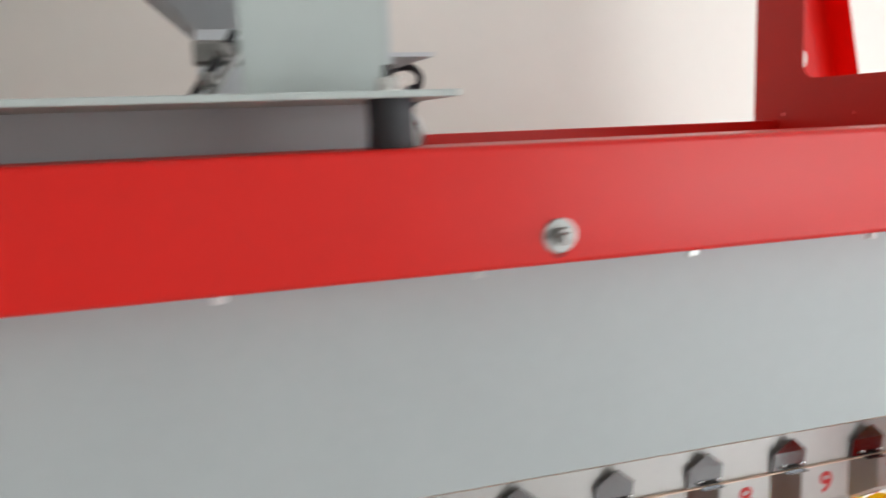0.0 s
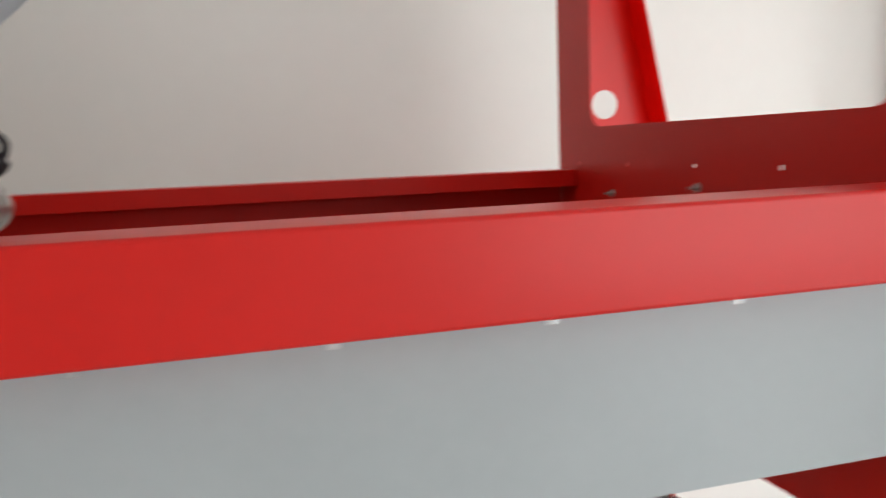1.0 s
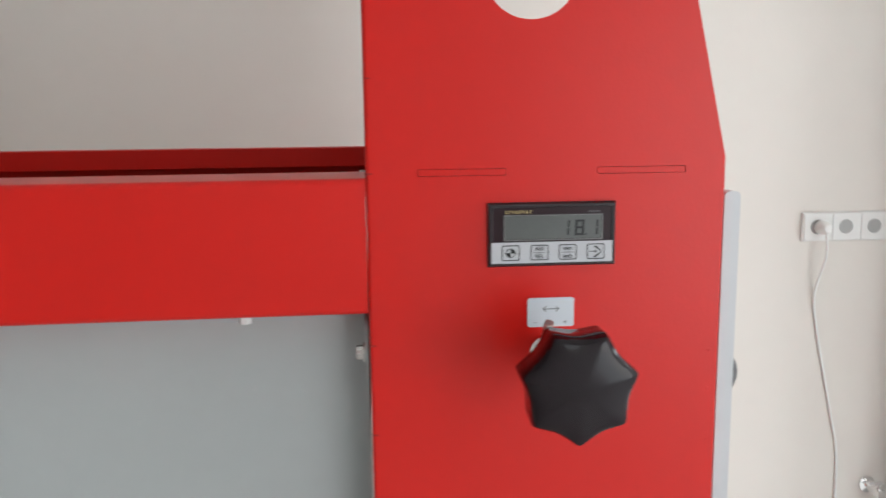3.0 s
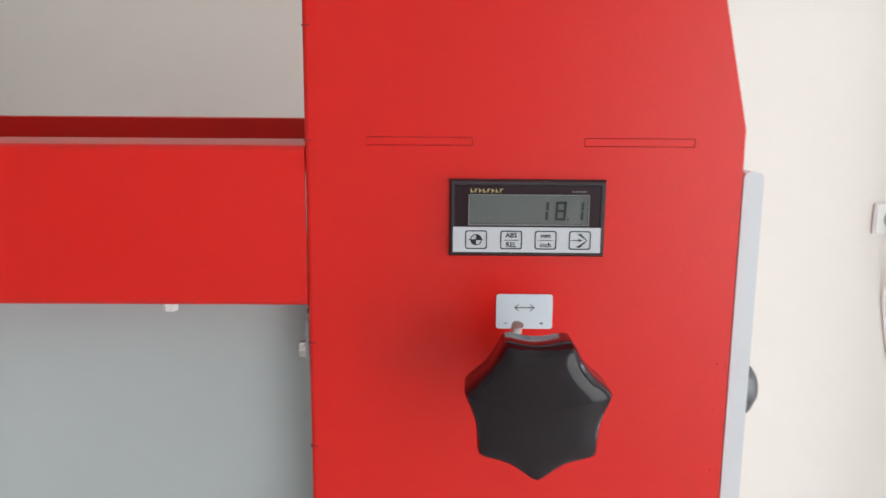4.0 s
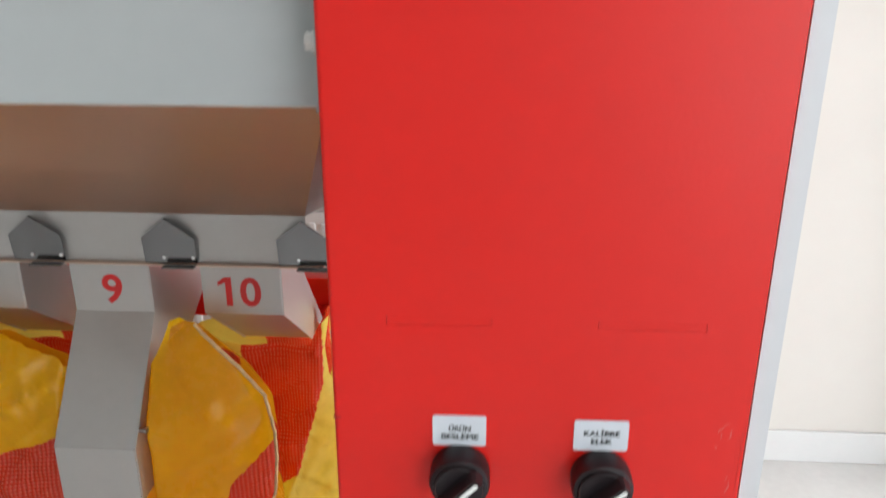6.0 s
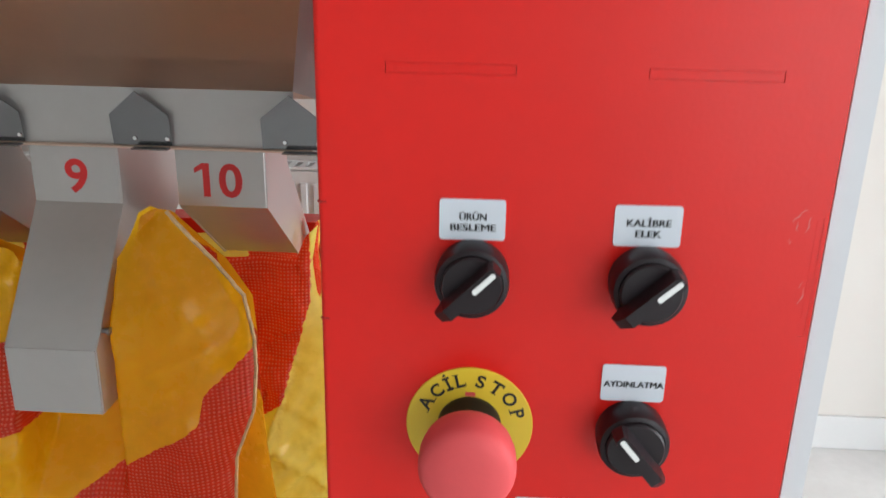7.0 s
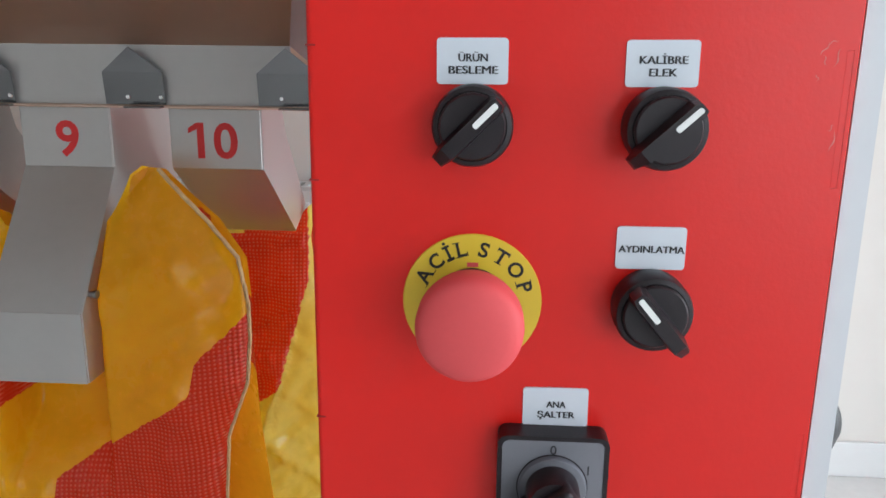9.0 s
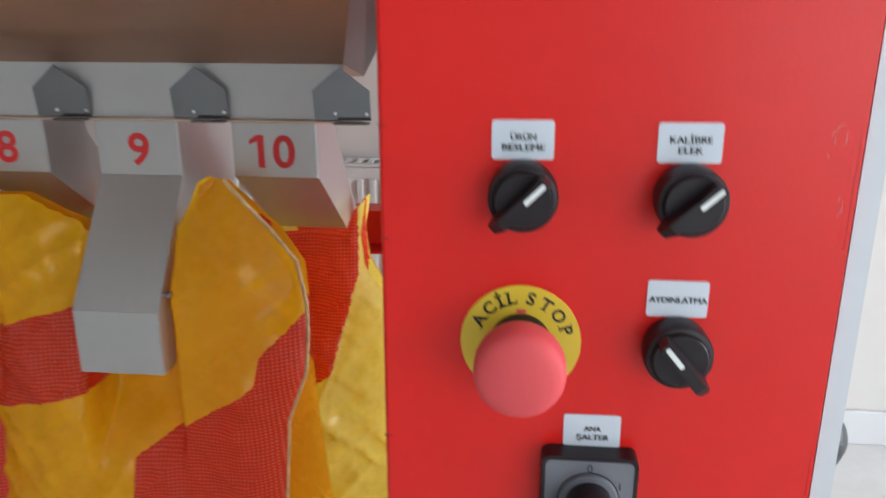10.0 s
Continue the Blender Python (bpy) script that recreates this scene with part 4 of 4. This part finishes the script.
# digital readout
def readout():
    s = thing("digital_readout", "dark panel-mounted digital readout showing 18.1 on grey glass", "display", pose(0.132, 0, 1.3515))
    w, h = 0.0459, 0.0228
    bm = bmesh.new()
    loops = []
    for inset, y in ((0, 0.0), (0, -0.0022), (0.0012, -0.0045), (0.0030, -0.0045), (0.0034, -0.0036)):
        loops.append([bm.verts.new((sx * (w - inset) - 0.001, y, sz * (h - inset))) for sx, sz in ((-1, -1), (1, -1), (1, 1), (-1, 1))])
    for a, b in zip(loops, loops[1:]):
        for i in range(4):
            bm.faces.new((a[i], a[(i + 1) % 4], b[(i + 1) % 4], b[i]))
    bm.faces.new(loops[-1])
    part("bezel", bm, BEZEL, s)
    face = part("face", box(-w + 0.0025, w - 0.0045, -0.0040, -0.0034, -h + 0.0035, h - 0.0035), FACE, s, "maroon-black face film")
    part("key_strip", box(-w + 0.0012, w - 0.0036, -0.0046, -0.0039, -0.0202, -0.0052), SILVER_FILM, s, "silver strip with four keys")
    part("screen_rim", plate(rect(-0.0358, 0.0352, -0.0042, 0.0142), [rect(-0.0350, 0.0344, -0.0034, 0.0134)], facing(-0.0048, -0.0039)), SCREEN_RIM, s)
    part("screen", box(-0.0348, 0.0342, -0.0042, -0.0039, -0.0032, 0.0132), LCD, s, "grey liquid-crystal screen")
    on = {"1": "bc", "8": "abcdefg"}
    for x, ch in ((0.0115, "1"), (0.0220, "8"), (0.0322, "1")):
        dw, dh, t = 0.0032, 0.0056, 0.0015
        seg = {"a": (-dw, dw, dh - t, dh), "g": (-dw, dw, -t / 2, t / 2), "d": (-dw, dw, -dh, -dh + t),
               "f": (-dw, -dw + t, 0.0004, dh - 0.0004), "b": (dw - t, dw, 0.0004, dh - 0.0004), "e": (-dw, -dw + t, -dh + 0.0004, -0.0004), "c": (dw - t, dw, -dh + 0.0004, -0.0004)}
        bm = bmesh.new()
        for k in on[ch]:
            x0, x1, z0, z1 = seg[k]
            vs = []
            for a, b in ((x0, z0), (x1, z0), (x1, z1), (x0, z1)):
                for y in (-0.0044, -0.0042):
                    vs.append(bm.verts.new((x + a - 0.0035 + 0.06 * b, y, 0.0046 + b)))
            for q in ((0, 2, 4, 6), (1, 7, 5, 3), (0, 1, 3, 2), (2, 3, 5, 4), (4, 5, 7, 6), (6, 7, 1, 0)):
                bm.faces.new([vs[i] for i in q])
        part("digit", bm, INK, s)
    part("decimal_point", box(0.0223, 0.0233, -0.0044, -0.0042, -0.0008, 0.0003), INK, s)
    # the maker's mark and model mark as plain bars
    bm = bmesh.new()
    for k in range(8):
        x = -0.0346 + k * 0.00245
        add_box(bm, x, x + 0.0007, -0.0043, -0.0039, 0.0152, 0.0174)
        add_box(bm, x + 0.0007, x + 0.0018, -0.0043, -0.0039, (0.0152, 0.0168, 0.0160)[k % 3], (0.0158, 0.0174, 0.0166)[k % 3])
    part("maker_mark", bm, GOLD, s, "small gold printed mark")
    bm = bmesh.new()
    for k in range(5):
        add_box(bm, 0.0248 + k * 0.0018, 0.0259 + k * 0.0018, -0.0043, -0.0039, 0.0154, 0.0165)
    part("model_mark", bm, SCREEN_RIM, s)
    for k, x in enumerate((-0.0310, -0.0103, 0.0100, 0.0302)):
        key = part("key", plate(rrect(x - 0.0064, x + 0.0064, -0.0183, -0.0072, 0.0014), [rrect(x - 0.0058, x + 0.0058, -0.0177, -0.0078, 0.0011)], facing(-0.0049, -0.0045)), INK, s, "outlined key")
        z = -0.01275
        if k == 0:
            bm = bmesh.new()
            n = 24
            for q in (0, 2):
                c = bm.verts.new((x, -0.0049, z))
                vs = [bm.verts.new((x + 0.0032 * math.cos(math.pi / 2 * (q + i / 6)), -0.0049, z + 0.0032 * math.sin(math.pi / 2 * (q + i / 6)))) for i in range(7)]
                bm.faces.new([c, *vs])
            plate(circle(x, z, 0.0034, 24), [circle(x, z, 0.0029, 24)], facing(-0.0049, -0.0046), bm)
            add_box(bm, x - 0.0044, x + 0.0044, -0.0049, -0.0046, z - 0.0002, z + 0.0002)
            part("target_sign", bm, INK, key)
        elif k == 3:
            bm = box(x - 0.0048, x + 0.0012, -0.0049, -0.0046, z - 0.0002, z + 0.0002)
            for pts in (((x - 0.0015, z + 0.0036), (x + 0.0002, z + 0.0042), (x + 0.0044, z), (x + 0.0039, z)), ((x + 0.0044, z), (x + 0.0002, z - 0.0042), (x - 0.0015, z - 0.0036), (x + 0.0039, z)),
                        ((x + 0.0012, z), (x - 0.0008, z + 0.0012), (x - 0.0008, z - 0.0012)), ((x - 0.0022, z - 0.0038), (x, z - 0.0030), (x, z - 0.0046))):
                bm.faces.new([bm.verts.new((a, -0.0049, b)) for a, b in pts])
            part("enter_sign", bm, INK, key)
        else:
            a, b = (("ABS", "REL"), ("mm", "inch"))[k - 1]
            writing("text", a, 0.0040, INK, key, x, z + 0.0027, -0.0048, 0.012)
            writing("text", b, 0.0040, INK, key, x, z - 0.0029, -0.0048, 0.012)
            part("divider", box(x - 0.0042, x + 0.0042, -0.0049, -0.0046, z - 0.0003, z), INK, key)
    return s


readout()


# ---- vibrating feeder on the beam ----
feed = thing("vibrating_feeder", "grey-green painted feeder trough standing on rubber mounts", "feeder", pose(-1.157, 0.03, 1.386))
at = Matrix.Translation((1.157, -0.03, -1.386))
part("base_flange", box(-2.25, -1.1045, -0.010, 0.155, 1.4305, 1.4360, 0.0008, 1), GREY_FEED, feed, at=at)
part("skirt", box(-2.25, -1.1075, 0.150, 0.152, 1.389, 1.4305), LIGHT_GREY, feed, "shaded grey skirt below the flange", at=at)
part("upright", box(-1.258, -1.137, 0.078, 0.081, 1.4360, 1.80), GREY_FEED, feed, at=at)
part("upright_edge", box(-1.1375, -1.1345, 0.078, 0.105, 1.4360, 1.80), LIGHT_GREY, feed, at=at)
part("cross_member", box(-1.31, -1.128, 0.1525, 0.50, 1.386, 1.4305, 0.001, 1), GREY_FEED, feed, at=at)
for x in (-1.1525, -1.95):
    part("rubber_mount", lathe([(0, 0), (0.0178, 0), (0.0182, 0.003), (0.0176, 0.018), (0.0182, 0.035), (0.0178, 0.0375), (0, 0.0375)], 28, along((x, 0.015, 1.393), (0, 0, 1))), RUBBER, feed, "black rubber mount", smooth=True, at=at)
    nut = part("nut", lathe([(0, 0), (0.0098, 0), (0.0098, 0.0085), (0.0086, 0.0098), (0, 0.0098)], 6, along((x, 0.015, 1.4374), (0, 0, 1))), ZINC, feed, at=at)
    part("washer", lathe([(0, 0), (0.0125, 0), (0.0125, 0.0014), (0, 0.0014)], 20, along((x, 0.015, 1.4360), (0, 0, 1))), ZINC, feed, at=at)
    part("stud", lathe([(0, 0), (0.0042, 0), (0.0042, 0.008), (0.0036, 0.009), (0, 0.009)], 12, along((x, 0.015, 1.4472), (0, 0, 1))), BLACK, feed, at=at)
# bracket that carries the vibrator
bm = box(-1.1200, -1.1160, 0.156, 0.330, 1.3950, 1.4780)
add_box(bm, -1.1160, -1.0740, 0.156, 0.330, 1.4740, 1.4780)
add_box(bm, -1.1160, -1.0945, 0.3265, 0.3300, 1.4480, 1.4740)
part("bracket", bm, LIGHT_GREY, feed, at=at)
part("motor_stay", box(-1.31, -1.094, 0.300, 0.346, 1.330, 1.3858), GREY_FEED, feed, at=at)

vib = thing("vibrator_motor", "small silver vibrator motor with a pale cap and black cable", "motor", pose(-1.0465, 0.38, 1.3845) @ Matrix.Diagonal((1.06, 1.06, 1.06, 1)))
at = Matrix.Translation((1.045, -0.38, -1.386))
ax = along((-1.045, 0.47, 1.397), (-0.12, -1, 0))
part("body", lathe([(0, 0), (0.029, 0), (0.031, 0.01), (0.031, 0.05), (0.034, 0.054), (0.034, 0.066), (0, 0.066)], 36, ax), ZINC, vib, smooth=True, at=at)
part("cap", lathe([(0, 0.066), (0.0350, 0.066), (0.0360, 0.075), (0.0345, 0.082), (0.030, 0.0835), (0, 0.0835)], 36, ax), ZINC, vib, "silver three-spoked cap", smooth=True, at=at)
bm = bmesh.new()
for k in range(3):
    a = radians(-20 + 120 * k)
    add = ax @ pose(0, 0, 0, 0, 0, math.degrees(a))
    q = bmesh.ops.create_cube(bm, size=1, matrix=add @ Matrix.LocRotScale((0.0155, 0, 0.0850), None, (0.031, 0.0032, 0.005)))
part("cap_rib", bm, WHITE_MARK, vib, at=at)
part("cap_ring", lathe([(0.0300, 0.078), (0.0362, 0.078), (0.0352, 0.0885), (0.0305, 0.0885), (0.0300, 0.078)], 36, ax), CHROME, vib, smooth=True, at=at)
part("back_plate", box(-1.0945, -1.0865, 0.34, 0.46, 1.340, 1.462), DULL_ZINC, vib, at=at)
part("terminal_box", box(-1.082, -1.030, 0.400, 0.455, 1.420, 1.450, 0.008, 3), DULL_ZINC, vib, at=at)
part("cable_gland", lathe([(0, 0), (0.012, 0), (0.0125, 0.014), (0.009, 0.022), (0, 0.022)], 14, along((-1.030, 0.43, 1.440), (0.7, 0, 0.5))), BLACK, vib, smooth=True, at=at)
part("cable", tube(smooth_line([(-1.016, 0.43, 1.450), (-1.010, 0.43, 1.468), (-1.020, 0.435, 1.480), (-1.040, 0.44, 1.479), (-1.058, 0.45, 1.464), (-1.070, 0.46, 1.440)]), 0.0048, 10), BLACK, vib, smooth=True, at=at)

# hopper funnel over the feeder
fun = thing("feed_funnel", "grey sheet-metal funnel with slanting sides above the feeder", "funnel", pose(-1.25, 0.55, 1.43))
at = Matrix.Translation((1.25, -0.55, -1.43))
bm = bmesh.new()
lo, hi = [], []
for sx, sy in ((-1, -1), (1, -1), (1, 1), (-1, 1)):
    lo.append(bm.verts.new((-1.2315 + sx * 0.0535, 0.62 + sy * 0.08, 1.545)))
    hi.append(bm.verts.new((-1.255 + sx * 0.44, 0.62 + sy * 0.34, 1.95)))
for i in range(4):
    bm.faces.new((lo[i], lo[(i + 1) % 4], hi[(i + 1) % 4], hi[i]))
bmesh.ops.solidify(bm, geom=bm.faces[:], thickness=0.002)
part("cone", bm, LIGHT_GREY, fun, at=at)
part("neck", box(-1.285, -1.178, 0.54, 0.70, 1.42, 1.547), LIGHT_GREY, fun, at=at)

# spring leg left of the upright
leg = thing("spring_leg", "grey steel leaf-spring leg with bolts behind the feeder plate", "spring", pose(-1.28, 0.28, 1.4245))
at = Matrix.Translation((1.28, -0.28, -1.4245))
for dx in (0.0, 0.017):
    part("leaf", tube([(-1.312 + dx, 0.280, 1.4245), (-1.290 + dx, 0.286, 1.455), (-1.262 + dx, 0.296, 1.492), (-1.248 + dx, 0.300, 1.515)], 0.0050, 8), DULL_ZINC if dx else RUBBER, leg, smooth=True, at=at)
part("block", box(-1.292, -1.240, 0.300, 0.33, 1.480, 1.506, 0.004), DULL_ZINC, leg, at=at)
for z in (1.440, 1.462, 1.492):
    hex_bolt("bolt", leg, (-0.022 + 0.62 * (z - 1.4245), -0.006 + 0.25 * (z - 1.4245), z - 1.4245), (0.3, -1, 0.3), 0.0075, 0.007, DULL_ZINC, 0.0105)


# scratches in the paint near the panel's outer edge
scr = thing("paint_scratch", "pale scuffed scratch marks in the red paint", "scratch", pose(0.2455, 0, 0.8755))
rnd = random.Random(5)
for x, z, a, ln in ((-0.004, 0.024, 60, 0.007), (-0.001, 0.027, 20, 0.005), (-0.0035, 0.019, 110, 0.005), (0.002, 0.020, 75, 0.009), (0.0045, -0.018, 80, 0.010), (0.003, -0.012, 50, 0.004), (-0.006, 0.011, 100, 0.003)):
    bm = bmesh.new()
    n = 9
    top_, low_ = [], []
    for i in range(n):
        u = i / (n - 1) - 0.5
        w = 0.00022 * (1 - (2 * u) ** 2) * rnd.uniform(0.5, 1.6) + 0.00004
        dx, dz = math.cos(radians(a)), math.sin(radians(a))
        off = 0.0006 * math.sin(u * 7 + a)
        px, pz = x + u * ln * dx - off * dz, z + u * ln * dz + off * dx
        top_.append(bm.verts.new((px - w * dz, -0.00012, pz + w * dx)))
        low_.append(bm.verts.new((px + w * dz, -0.00012, pz - w * dx)))
    for i in range(n - 1):
        bm.faces.new((top_[i], top_[i + 1], low_[i + 1], low_[i]))
    part("scuff", bm, SCUFF, scr)
